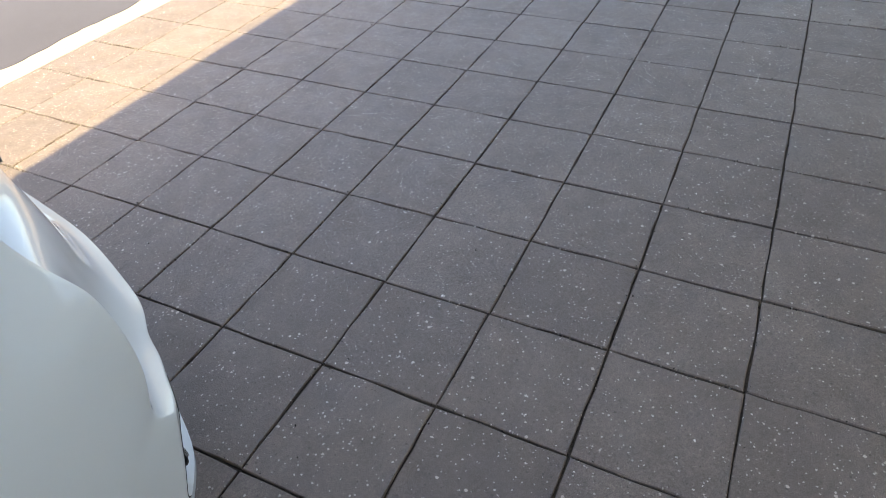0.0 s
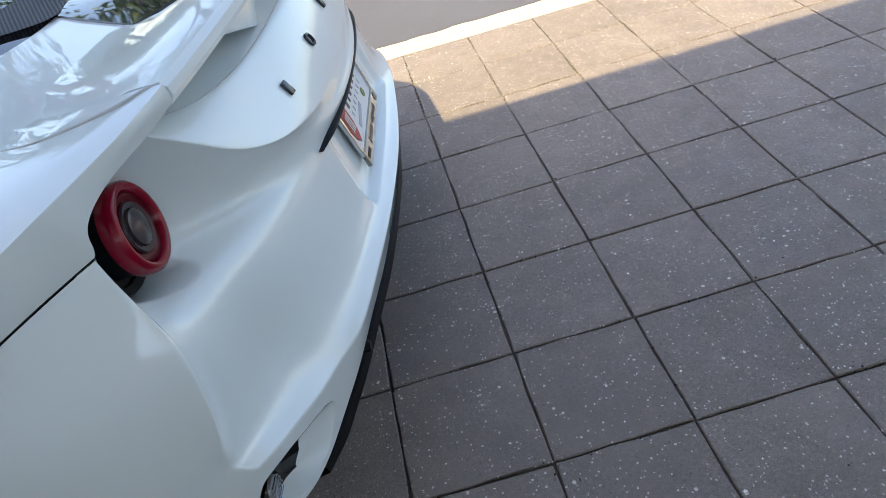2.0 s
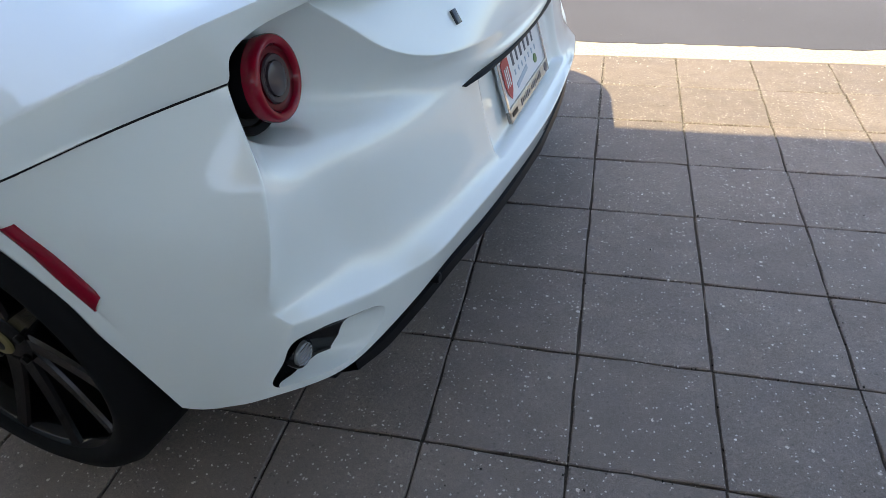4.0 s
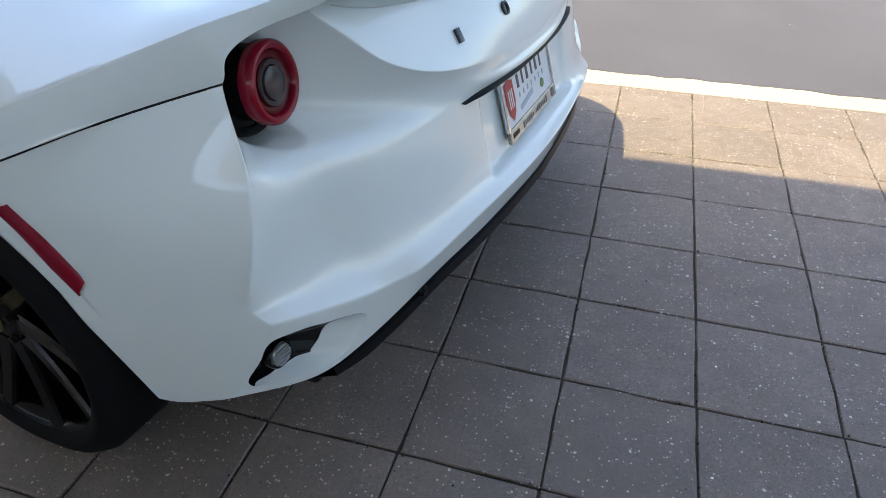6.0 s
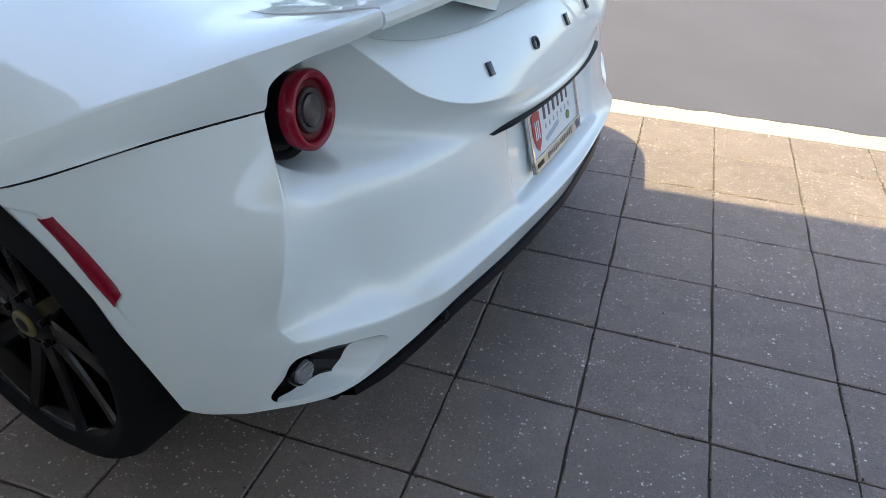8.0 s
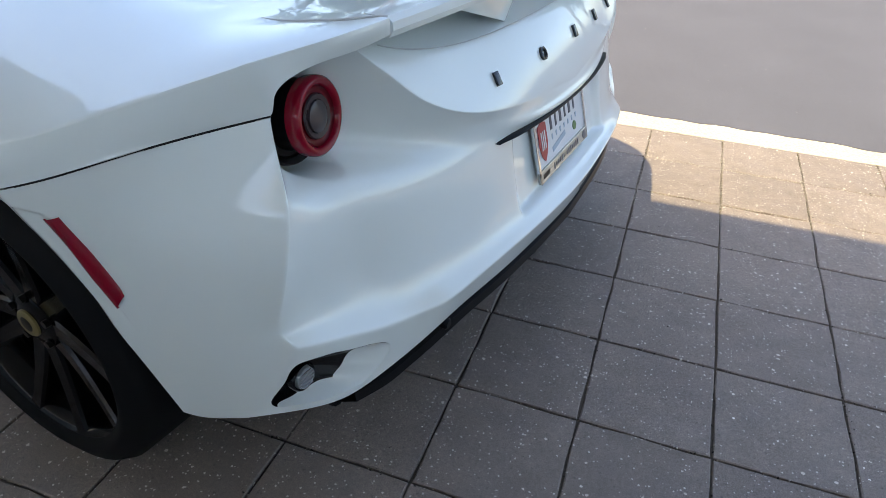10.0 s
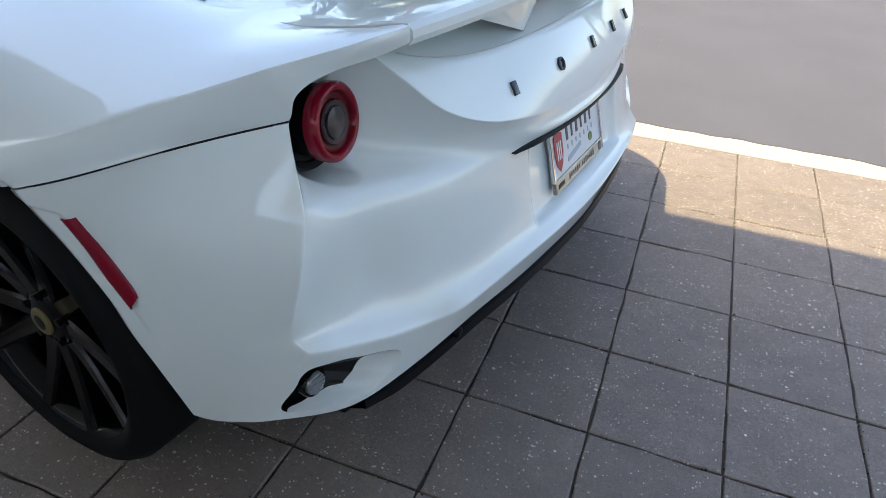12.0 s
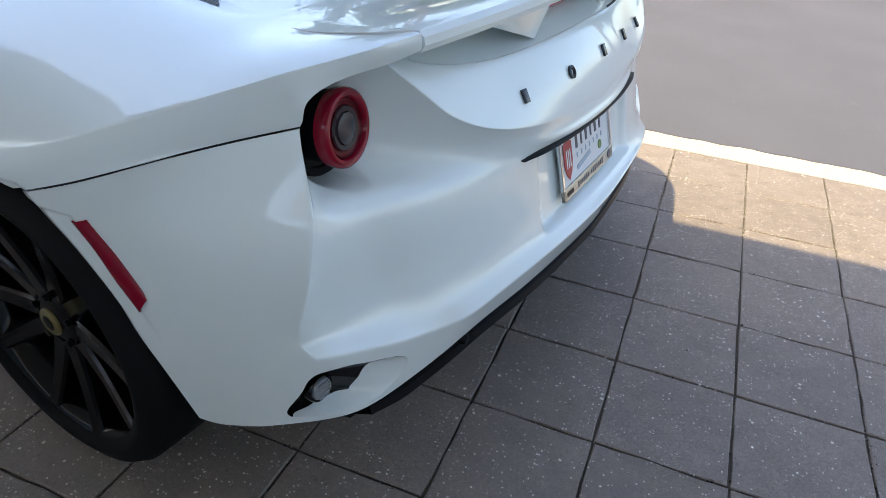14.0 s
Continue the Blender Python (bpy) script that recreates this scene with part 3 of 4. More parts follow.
# rear quarter: rows seam or arch, mid side, shoulder edge, top hollow, inner top
quarter_rows = [
    [(-0.588, 0.118, 0.905), (-0.640, 0.145, 0.890), (-0.712, 0.174, 0.880), (-0.762, 0.196, 0.852), (-0.768, 0.204, 0.821), (-0.825, 0.264, 0.795), (-0.90, 0.342, 0.771), (-0.955, 0.467, 0.727), (-0.986, 0.604, 0.685), (-0.99, 0.76, 0.705), (-0.985, 0.92, 0.675), (-0.97, 1.05, 0.56), (-0.95, 1.12, 0.40), (-0.93, 1.16, 0.20), (-0.90, 1.8, 0.17), (-0.90, 2.4, 0.17)],
    [(-0.589, 0.117, 0.918), (-0.648, 0.134, 0.912), (-0.715, 0.170, 0.898), (-0.777, 0.204, 0.878), (-0.786, 0.216, 0.858), (-0.842, 0.270, 0.838), (-0.90, 0.345, 0.812), (-0.95, 0.458, 0.775), (-0.976, 0.595, 0.724), (-0.98, 0.76, 0.735), (-0.972, 0.92, 0.722), (-0.955, 1.06, 0.68), (-0.93, 1.16, 0.58), (-0.90, 1.28, 0.48), (-0.88, 1.8, 0.45), (-0.90, 2.4, 0.45)],
    [(-0.59, 0.118, 0.930), (-0.65, 0.138, 0.923), (-0.71, 0.166, 0.914), (-0.785, 0.213, 0.90), (-0.80, 0.228, 0.894), (-0.84, 0.272, 0.877), (-0.885, 0.338, 0.851), (-0.937, 0.455, 0.803), (-0.956, 0.59, 0.764), (-0.96, 0.76, 0.762), (-0.948, 0.92, 0.766), (-0.91, 1.08, 0.78), (-0.90, 1.25, 0.75), (-0.88, 1.45, 0.74), (-0.87, 1.8, 0.74), (-0.88, 2.4, 0.73)],
    [(-0.588, 0.16, 0.928), (-0.64, 0.19, 0.922), (-0.695, 0.225, 0.915), (-0.75, 0.28, 0.905), (-0.76, 0.293, 0.902), (-0.79, 0.335, 0.89), (-0.82, 0.41, 0.875), (-0.855, 0.52, 0.858), (-0.87, 0.65, 0.846), (-0.87, 0.80, 0.85), (-0.85, 0.95, 0.852), (-0.80, 1.12, 0.87), (-0.79, 1.3, 0.86), (-0.79, 1.5, 0.84), (-0.79, 1.8, 0.82), (-0.80, 2.4, 0.80)],
    [(-0.575, 0.25, 0.915), (-0.60, 0.28, 0.91), (-0.63, 0.32, 0.905), (-0.65, 0.38, 0.90), (-0.652, 0.395, 0.899), (-0.66, 0.44, 0.903), (-0.665, 0.52, 0.907), (-0.665, 0.62, 0.914), (-0.66, 0.75, 0.924), (-0.65, 0.90, 0.925), (-0.64, 1.04, 0.94), (-0.63, 1.2, 0.95), (-0.66, 1.35, 0.93), (-0.70, 1.55, 0.88), (-0.71, 1.85, 0.85), (-0.72, 2.4, 0.83)],
    [(-0.55, 0.32, 0.905), (-0.56, 0.34, 0.903), (-0.57, 0.37, 0.902), (-0.58, 0.42, 0.90), (-0.578, 0.434, 0.8995), (-0.57, 0.48, 0.898), (-0.55, 0.56, 0.897), (-0.53, 0.66, 0.896), (-0.52, 0.78, 0.905), (-0.51, 0.92, 0.93), (-0.52, 1.06, 0.95), (-0.54, 1.2, 0.955), (-0.60, 1.35, 0.93), (-0.66, 1.55, 0.88), (-0.68, 1.85, 0.85), (-0.69, 2.4, 0.83)],
]
QUARTER = sheet(quarter_rows, 20, 16, (), (2,))
soft = np.ones(QUARTER.shape[:2])
soft[:, 31:34] = 0
# the lower edge follows the bumper's upper edge across a narrow gap
edge_line = LOW[:CORNER + 1, -1]
for i in range(80, 161):
    QUARTER[i, 0] = edge_line[round((160 - i) / 80 * CORNER)] + (0, 0, 0.0034)
QUARTER = relax(relax(QUARTER, 140, soft), 1)
for j in range(5):
    QUARTER[160:280, j, 0] += 0.0016 * (5 - j)
for flip in (False, True):
    b = grid_bm([QUARTER], False, 0.012)
    part("rear_quarter_panel", flipped(b) if flip else b.copy(), PAINT, car, "glossy white rear quarter panel", 40)
    b.free()

# rear deck, dark lid and the cabin's back
cover_rows = [
    [(-0.57, 0.30, 0.9015), (-0.4, 0.24, 0.901), (-0.2, 0.20, 0.900), (0, 0.18, 0.899)],
    [(-0.57, 0.345, 0.9022), (-0.4, 0.335, 0.9025), (-0.2, 0.33, 0.903), (0, 0.33, 0.903)],
    [(-0.58, 0.45, 0.897), (-0.4, 0.43, 0.902), (-0.2, 0.42, 0.905), (0, 0.42, 0.906)],
    [(-0.53, 0.70, 0.897), (-0.42, 0.62, 0.905), (-0.2, 0.50, 0.908), (0, 0.48, 0.91)],
]
part("rear_deck", loft(cover_rows, mirror=True, thick=0.02), PAINT, car, "glossy white rear deck", 40)
lid_rows = [
    [(-0.53, 0.702, 0.895), (-0.42, 0.622, 0.903), (-0.2, 0.502, 0.906), (0, 0.482, 0.908)],
    [(-0.52, 0.95, 0.945), (-0.42, 0.92, 0.965), (-0.2, 0.9, 0.98), (0, 0.89, 0.985)],
    [(-0.56, 1.25, 1.02), (-0.46, 1.25, 1.07), (-0.2, 1.25, 1.10), (0, 1.25, 1.11)],
    [(-0.58, 1.5, 1.07), (-0.5, 1.5, 1.15), (-0.22, 1.5, 1.18), (0, 1.5, 1.19)],
]
part("engine_lid", loft(lid_rows, mirror=True, thick=0.02), GLASS, car, "dark glossy engine lid and rear window", 40)
glass_rows = [
    [(-0.25, 0.285, 0.905), (-0.19, 0.225, 0.912), (-0.12, 0.145, 0.918), (0, 0.11, 0.92)],
    [(-0.18, 0.39, 0.909), (-0.14, 0.38, 0.913), (-0.08, 0.36, 0.918), (0, 0.35, 0.92)],
    [(-0.10, 0.505, 0.914), (-0.07, 0.50, 0.915), (-0.03, 0.49, 0.915), (0, 0.487, 0.915)],
]
part("lid_tail_glass", loft(glass_rows, mirror=True, thick=0.01), GLASS, car, "dark glossy panel running under the wing", 40)
grille_rows = [
    [(-0.20, 0.553, 0.922), (-0.14, 0.484, 0.915), (-0.055, 0.475, 0.914)],
    [(-0.18, 0.60, 0.933), (-0.12, 0.535, 0.925), (-0.04, 0.52, 0.923)],
    [(-0.16, 0.66, 0.946), (-0.10, 0.60, 0.938), (-0.03, 0.58, 0.936)],
]
for sx in (1, -1):
    part("lid_grille", loft([[(sx * x, y, z) for x, y, z in r] for r in grille_rows]), MESH, car, "black louvred grille in the engine lid", 40)


# wing
def wing_bm():
    bm = bmesh.new()
    n = 40
    rings = []
    for i in range(n + 1):
        x = -0.580 + 1.160 * i / n
        u = abs(x) / 0.580
        f = 0.045 + 0.072 * u**2.2
        z = 0.946 - 0.025 * u**2
        d = 0.12 + 0.15 * min(1, abs(x) / 0.25)**2 + 0.087 * u**2 - f
        prof = [(f, z - 0.012), (f + 0.002, z), (f + 0.012, z + 0.008), (f + 0.05, z + 0.006), (f + d * 0.5, z - 0.006 - 0.005 * u**12), (f + d * 0.75, 0.9045 + 0.4 * (z - 0.9105) - 0.009 * u**10), (f + d, 0.9045 - 0.01 * u**10), (f + d * 1.25, 0.9022 - 0.01 * u**8), (f + d * 1.25, 0.884), (f + d * 0.5, z - 0.034), (f + 0.05, z - 0.03), (f + 0.008, z - 0.024)]
        rings.append([bm.verts.new((x, a, b)) for a, b in prof])
    for a, b in zip(rings, rings[1:]):
        for k in range(len(a)):
            bm.faces.new((a[k], a[(k + 1) % len(a)], b[(k + 1) % len(a)], b[k]))
    bm.faces.new(rings[0])
    bm.faces.new(rings[-1][::-1])
    bmesh.ops.recalc_face_normals(bm, faces=bm.faces[:])
    return bm


part("rear_wing", wing_bm(), PAINT, car, "glossy white rear wing on two struts", 35)


# wheels
def wheel(x, y, r, name="wheel"):
    w = new(name)
    w.parent = car
    side = -1 if x < 0 else 1
    w.matrix_local = Matrix.Translation((x, y, r)) @ Matrix.Rotation(side * math.pi / 2, 4, "Y")
    rim = r * 0.80
    half = 0.14
    tyre = [(rim - 0.008, -2 * half + 0.01), (rim + 0.02, -2 * half), (r - 0.02, -2 * half + 0.012), (r - 0.004, -2 * half + 0.03), (r, -half), (r - 0.004, -0.035), (r - 0.018, -0.014), (r - 0.045, -0.002), (rim + 0.016, 0.0), (rim + 0.002, -0.006), (rim - 0.008, -0.014)]
    part("tyre", lathe_bm(tyre, 72, True), RUBBER, w, "black low-profile tyre", 40)
    barrel = [(rim - 0.004, -2 * half + 0.02), (rim - 0.02, -2 * half + 0.05), (rim - 0.03, -0.10), (rim - 0.022, -0.03), (rim - 0.012, -0.018), (rim - 0.002, -0.012), (rim + 0.003, -0.008), (rim + 0.001, -0.02)]
    part("rim", lathe_bm(barrel, 72), RIM, w, "gloss black alloy rim", 40)
    for k in range(5):
        turn = Matrix.Rotation(2 * math.pi * k / 5 + radians(36), 4, "Z")
        for s in (-1, 1):
            bm = bmesh.new()
            rows = []
            for q in range(9):
                u = q / 8
                rad = 0.040 + (rim - 0.016 - 0.040) * u
                off = s * (0.013 + 0.064 * u**1.1)
                wd = 0.026 - 0.011 * u + 0.006 * u**6
                top = -0.050 + 0.034 * u**1.5
                rows.append([bm.verts.new(v) for v in ((rad, off - wd, top - 0.034), (rad, off - wd, top - 0.006), (rad, off - wd * 0.72, top), (rad, off + wd * 0.72, top), (rad, off + wd, top - 0.006), (rad, off + wd, top - 0.034))])
            for a, b in zip(rows, rows[1:]):
                for j in range(5):
                    bm.faces.new((a[j], a[j + 1], b[j + 1], b[j]))
            bmesh.ops.recalc_face_normals(bm, faces=bm.faces[:])
            bm.transform(turn)
            part("spoke", bm, RIM, w, "", 30)
        bm = lathe_bm([(0, -0.038), (0.008, -0.038), (0.009, -0.055)], 12)
        bm.transform(Matrix.Rotation(2 * math.pi * (k + 0.5) / 5 + radians(36), 4, "Z") @ Matrix.Translation((0.055, 0, 0)))
        part("wheel_bolt", bm, DARK_METAL, w, "", 40)
    part("hub", lathe_bm([(0, -0.04), (0.032, -0.04), (0.06, -0.048), (0.078, -0.06), (0.08, -0.09)], 40), RIM, w, "", 30)
    cap = part("centre_cap", lathe_bm([(0, -0.033), (0.026, -0.033), (0.03, -0.036), (0.031, -0.045)], 40), GOLD, w, "round gold-rimmed centre cap", 40)
    part("cap_mark", lathe_bm([(0, -0.0325), (0.015, -0.0325), (0.0175, -0.0332)], 32), DARK_METAL, cap, "dark round cap centre", 40)
    part("brake_disc", lathe_bm([(0.08, -0.125), (0.165, -0.125), (0.165, -0.15), (0.08, -0.15)], 48, True), DARK_METAL, w, "grey steel brake disc", 40)
    return w


wheel(-0.985, 0.728, 0.34)
wheel(0.985, 0.728, 0.34)
wheel(-0.92, 3.31, 0.325)
wheel(0.92, 3.31, 0.325)

# dark inside: wheel housings and underbody
for sx in (-1, 1):
    for y, r in ((0.735, 0.375), (3.31, 0.36)):
        bm = bmesh.new()
        rows = []
        for k in range(25):
            a = math.pi * (-0.03 + 1.06 * k / 24)
            rows.append([bm.verts.new((sx * x, y + r * math.cos(a), 0.34 + r * math.sin(a))) for x in (0.925, 0.55)])
        for a, b in zip(rows, rows[1:]):
            bm.faces.new((a[0], b[0], b[1], a[1]))
        c = bm.verts.new((sx * 0.55, y, 0.34))
        for a, b in zip(rows, rows[1:]):
            bm.faces.new((a[1], b[1], c))
        part("wheel_housing", bm, TRIM, car, "black wheel housing")
part("underbody", box_bm((1.36, 3.9, 0.06), (0, 2.16, 0.155), 0.02), TRIM, car, "black underbody tray")
# hidden black box added to keep light from passing through the tail
part("light_block", box_bm((0.9, 0.9, 0.42), (0, 0.78, 0.56), 0.03), TRIM, car, "unseen black box that blocks light inside the tail")


# diffuser: black lower valance under the white bumper
edge = [(-0.735, 0.119, 0.290)] + rear_rows[0][3:]
diff_rows = [[(x + a, y + b, z + c) for x, y, z in edge] for a, b, c in ((0, 0.005, -0.002), (0.003, 0.010, -0.010), (0.003, -0.001, -0.014), (0.005, -0.003, -0.036), (0.007, 0.006, -0.042), (0.015, 0.06, -0.08))]
diff_rows.append([(x * 0.95, 0.60, 0.17) for x, y, z in edge])
diffuser = part("diffuser", loft(diff_rows, per_u=6, per_v=4, sharp_v=(1, 2, 3, 4, 5), mirror=True), VALANCE, car, "satin black rear diffuser", 35)
for x in (-0.34, 0.34, -0.12, 0.12):
    part("fin", box_bm((0.012, 0.10, 0.05), (x, 0.058 + 0.25 * x * x, 0.322), 0.004), TRIM, diffuser)
for x, y in ((-0.535, 0.033), (0.535, 0.033), (-0.2, -0.013), (0.2, -0.013)):
    b = lathe_bm([(0, 0.006), (0.009, 0.006), (0.012, 0.002), (0.012, -0.012)], 20)
    b.transform(Matrix.Translation((x, y, 0.340)) @ Matrix.Rotation(math.pi / 2, 4, "X"))
    part("fastener", b, TRIM, diffuser, "", 40)

# black shut-lines
for sx in (1, -1):
    part("shut_line", tube_bm([(sx * (p[0] + 0.004), p[1] + 0.003, p[2] + 0.0016) for p in LOW[:CORNER + 1:8, -1]], 0.0026), GAP, car, "thin black panel gap", 60)
    groove = [(-0.583, 0.125, 0.9285), (-0.594, 0.141, 0.929), (-0.618, 0.176, 0.925), (-0.629, 0.228, 0.9175), (-0.631, 0.284, 0.909), (-0.618, 0.345, 0.901)]
    part("wing_joint", tube_bm([(sx * x, y, z) for x, y, z in groove], 0.0027), SEALER, car, "pale grey joint line", 60)
seal_line = [TAIL_GRID[i, 30] for i in range(12, len(TAIL_GRID), 6)]
seal_line = [(p[0], p[1], p[2] + 0.0012) for p in seal_line] + [(-p[0], p[1], p[2] + 0.0012) for p in seal_line[-2::-1]]
part("tail_seal", tube_bm(seal_line, 0.0011, 6, 2), SEALER, car, "thin grey seam along the deck edge", 60)
part("tail_seal", tube_bm([p for p in seal_line if p[0] > 0.14], 0.0026, 8, 3), GAP, car, "black rubber seal", 60)


def disc_at(bm, at, axis):
    bm.transform(Matrix.Translation(at) @ Vector(axis).normalized().to_track_quat("Z", "Y").to_matrix().to_4x4())
    return bm


# tail lamps
for sx in (-1, 1):
    at, ax = (sx * 0.668, 0.204, 0.785), (-sx * 0.10, -0.98, 0.12)
    lamp = part("tail_lamp", disc_at(lathe_bm([(0.0, -0.02), (0.070, -0.02), (0.072, -0.014), (0.082, -0.008), (0.085, -0.014), (0.086, -0.05), (0.06, -0.06), (0, -0.06)], 64), (sx * 0.671, 0.240, 0.784), ax), TRIM, car, "round red tail lamp in a black housing", 40)
    part("outer_lens", disc_at(lathe_bm([(0.058, -0.016), (0.0625, -0.015), (0.0635, -0.004), (0.0625, 0.004), (0.058, 0.0085), (0.053, 0.009), (0.049, 0.006), (0.0475, 0.001)], 64), at, ax), RED, lamp, "raised red plastic outer ring", 50)
    part("stem", disc_at(lathe_bm([(0.057, -0.012), (0.057, -0.05)], 48), at, ax), TRIM, lamp, "black lamp stem", 50)
    part("inner_ring", disc_at(lathe_bm([(0.0475, 0.001), (0.046, -0.002), (0.040, -0.004), (0.0365, -0.003), (0.036, 0.0)], 64), at, ax), RED_DEEP, lamp, "dark red unlit ring", 50)
    part("centre_bezel", disc_at(lathe_bm([(0.036, 0.0), (0.034, 0.0025), (0.0265, 0.001), (0.0255, -0.001)], 64), at, ax), BEZEL, lamp, "dark grey bezel", 50)
    part("centre_lens", disc_at(lathe_bm([(0.0255, -0.001), (0.025, 0.004), (0.022, 0.0055), (0, 0.0065)], 48), at, ax), SMOKE, lamp, "smoked grey centre lens", 50)

# side reflectors
REF_IN = [(-0.969, 0.488, 0.665), (-0.965, 0.456, 0.626), (-0.961, 0.427, 0.578), (-0.956, 0.395, 0.524)]
REF_OUT = [(-0.962, 0.465, 0.672), (-0.956, 0.426, 0.623), (-0.951, 0.392, 0.567), (-0.950, 0.383, 0.545)]
SIDE = BVHTree.FromBMesh(grid_bm([LOW[:CORNER + 1]]))
for sx in (-1, 1):
    rows = []
    for k, lift in ((-0.05, 0.0), (0.0, 0.004), (0.5, 0.0065), (1.08, 0.004), (1.15, 0.0)):
        row = []
        for a, b in zip(REF_IN, REF_OUT):
            p = Vector(a).lerp(Vector(b), k)
            q = SIDE.find_nearest(p)
            nrm = q[1] if q[1].x < 0 else -q[1]
            p = q[0] + nrm * lift
            row.append((-sx * p.x if sx > 0 else p.x, p.y, p.z))
        rows.append(row)
    b = loft(rows, per_u=8, per_v=3)
    part("side_reflector", b, RED, car, "long red side reflector by the wheel arch", 50)

# badge bars on the tail panel
TAIL = BVHTree.FromBMesh(grid_bm([TAIL_GRID], True))
for x, z, w, h, kind in ((-0.320, 0.768, 0.026, 0.027, "bar"), (-0.138, 0.771, 0.024, 0.027, "oval"), (0.042, 0.775, 0.026, 0.027, "bar"), (0.212, 0.772, 0.026, 0.027, "bar"), (0.370, 0.767, 0.024, 0.027, "bar")):
    hit = TAIL.ray_cast(Vector((x, -0.5, z)), Vector((0, 1, 0)))
    nrm = hit[1] if hit[1].y < 0 else -hit[1]
    right = Vector((0, 0, 1)).cross(nrm).normalized()
    m = Matrix.Translation(hit[0] + nrm * 0.003) @ Matrix((-right, nrm.cross(-right), nrm)).transposed().to_4x4()
    if kind == "oval":
        b = lathe_bm([(0.0085, -0.003), (0.0088, 0.002), (0.010, 0.003), (0.0138, 0.002), (0.014, -0.003)], 36)
        b.transform(Matrix.Diagonal((0.86, 1.0, 1, 1)))
    else:
        b = box_bm((w * 0.55, h, 0.006), (0, 0, 0), 0.0015)
    b.transform(m)
    part("badge_bar", b, LETTER, car, "small raised black badge shape", 40)

# black lip over the plate
LIP = [(-0.340, 0.036, 0.6475, 0.0003), (-0.27, 0.018, 0.6495, 0.0032), (-0.14, 0.003, 0.6505, 0.0042), (0, -0.002, 0.651, 0.0042)]
lip_rows = [[(x, y + a, z + b * h) for x, y, z, h in LIP] for a, b in ((0.012, 1.2), (0.0, 1.0), (-0.003, 0.0), (0.0, -1.0), (0.03, -1.2))]
part("plate_lip", loft(lip_rows, per_u=8, per_v=2, mirror=True), TRIM, car, "thin satin black lip above the plate", 40)

# number plate, dealer's card in a chrome frame
plate = new("number_plate")
plate.parent = car
plate.matrix_local = Matrix.Translation((0, 0.0275, 0.5605)) @ Euler((radians(90 - 15), 0, 0)).to_matrix().to_4x4()
plate["label"] = "dealer plate in a chrome frame"
part("card", box_bm((0.30, 0.152, 0.003), (0, 0, 0.002), 0.001), PLATE, plate, "white dealer card")
for w, h, x, y in ((0.316, 0.011, 0, 0.0765), (0.316, 0.030, 0, -0.067), (0.009, 0.166, -0.1535, 0), (0.009, 0.166, 0.1535, 0)):
    part("frame", box_bm((w, h, 0.009), (x, y, 0.004), 0.002), CHROME if h > 0.1 or h < 0.02 else PLATE_FRAME, plate, "bright metal frame rail")
shield = bmesh.new()
f = shield.faces.new([shield.verts.new((x, y, 0.0045)) for x, y in ((-0.135, 0.045), (-0.112, 0.052), (-0.089, 0.045), (-0.088, 0.0), (-0.096, -0.025), (-0.112, -0.042), (-0.128, -0.025), (-0.136, 0.0))])
r = bmesh.ops.extrude_face_region(shield, geom=[f])
for v in [g for g in r["geom"] if isinstance(g, bmesh.types.BMVert)]:
    v.co.z += 0.0012
bmesh.ops.recalc_face_normals(shield, faces=shield.faces[:])
part("shield", shield, PLATE_RED, plate, "red shield mark")
for x in (-0.122, -0.112, -0.102):
    part("mark", box_bm((0.0045, 0.042, 0.001), (x, 0.008, 0.0062)), PLATE, plate)
for k in range(6):
    part("mark", box_bm((0.009 if k % 2 else 0.012, 0.031, 0.001), (-0.056 + k * 0.030, 0.030, 0.004)), INK, plate, "dark plain bar")
for k in range(7):
    part("mark", box_bm((0.006, 0.012, 0.001), (-0.056 + k * 0.026, -0.002, 0.004)), INK_PALE, plate, "pale plain bar")
part("mark", box_bm((0.085, 0.012, 0.001), (-0.02, -0.026, 0.004), 0.0, Euler((0, 0, 0.15)).to_matrix()), INK_PALE, plate, "pale winged mark")
part("mark", lathe_bm([(0, 0.0052), (0.011, 0.0052), (0.0115, 0.003)], 24), GREEN_INK, plate, "small round green mark").location = (0.085, -0.025, 0)
for k in range(13):
    part("mark", box_bm((0.0045, (0.016, 0.010, 0.010, 0.013)[k % 4], 0.001), (-0.074 + k * 0.0125 + (0.008 if k > 5 else 0), -0.067, 0.0092)), INK, plate, "dark plain bar")
part("mark", lathe_bm([(0, 0.0096), (0.011, 0.0096), (0.0115, 0.008)], 24), INK, plate).location = (0.132, -0.067, 0)
part("mark", box_bm((0.036, 0.010, 0.001), (-0.125, -0.067, 0.0092)), DARK_METAL, plate, "grey winged mark")

# wing struts and the high brake lamp
for sx in (-1, 1):
    rows = [
        [(-0.44, 0.10, 0.922), (-0.19, 0.078, 0.93), (-0.165, 0.09, 0.93), (-0.16, 0.34, 0.90)],
        [(-0.43, 0.105, 0.913), (-0.195, 0.09, 0.888), (-0.172, 0.10, 0.888), (-0.165, 0.36, 0.88)],
        [(-0.40, 0.115, 0.905), (-0.198, 0.104, 0.840), (-0.178, 0.114, 0.840), (-0.17, 0.38, 0.85)],
    ]
    b = loft([[(-sx * x if sx > 0 else x, y, z) for x, y, z in r] for r in rows], per_u=6, per_v=3, sharp_u=(1,))
    part("wing_strut", b, PAINT, car, "glossy white tapered wing strut", 30)
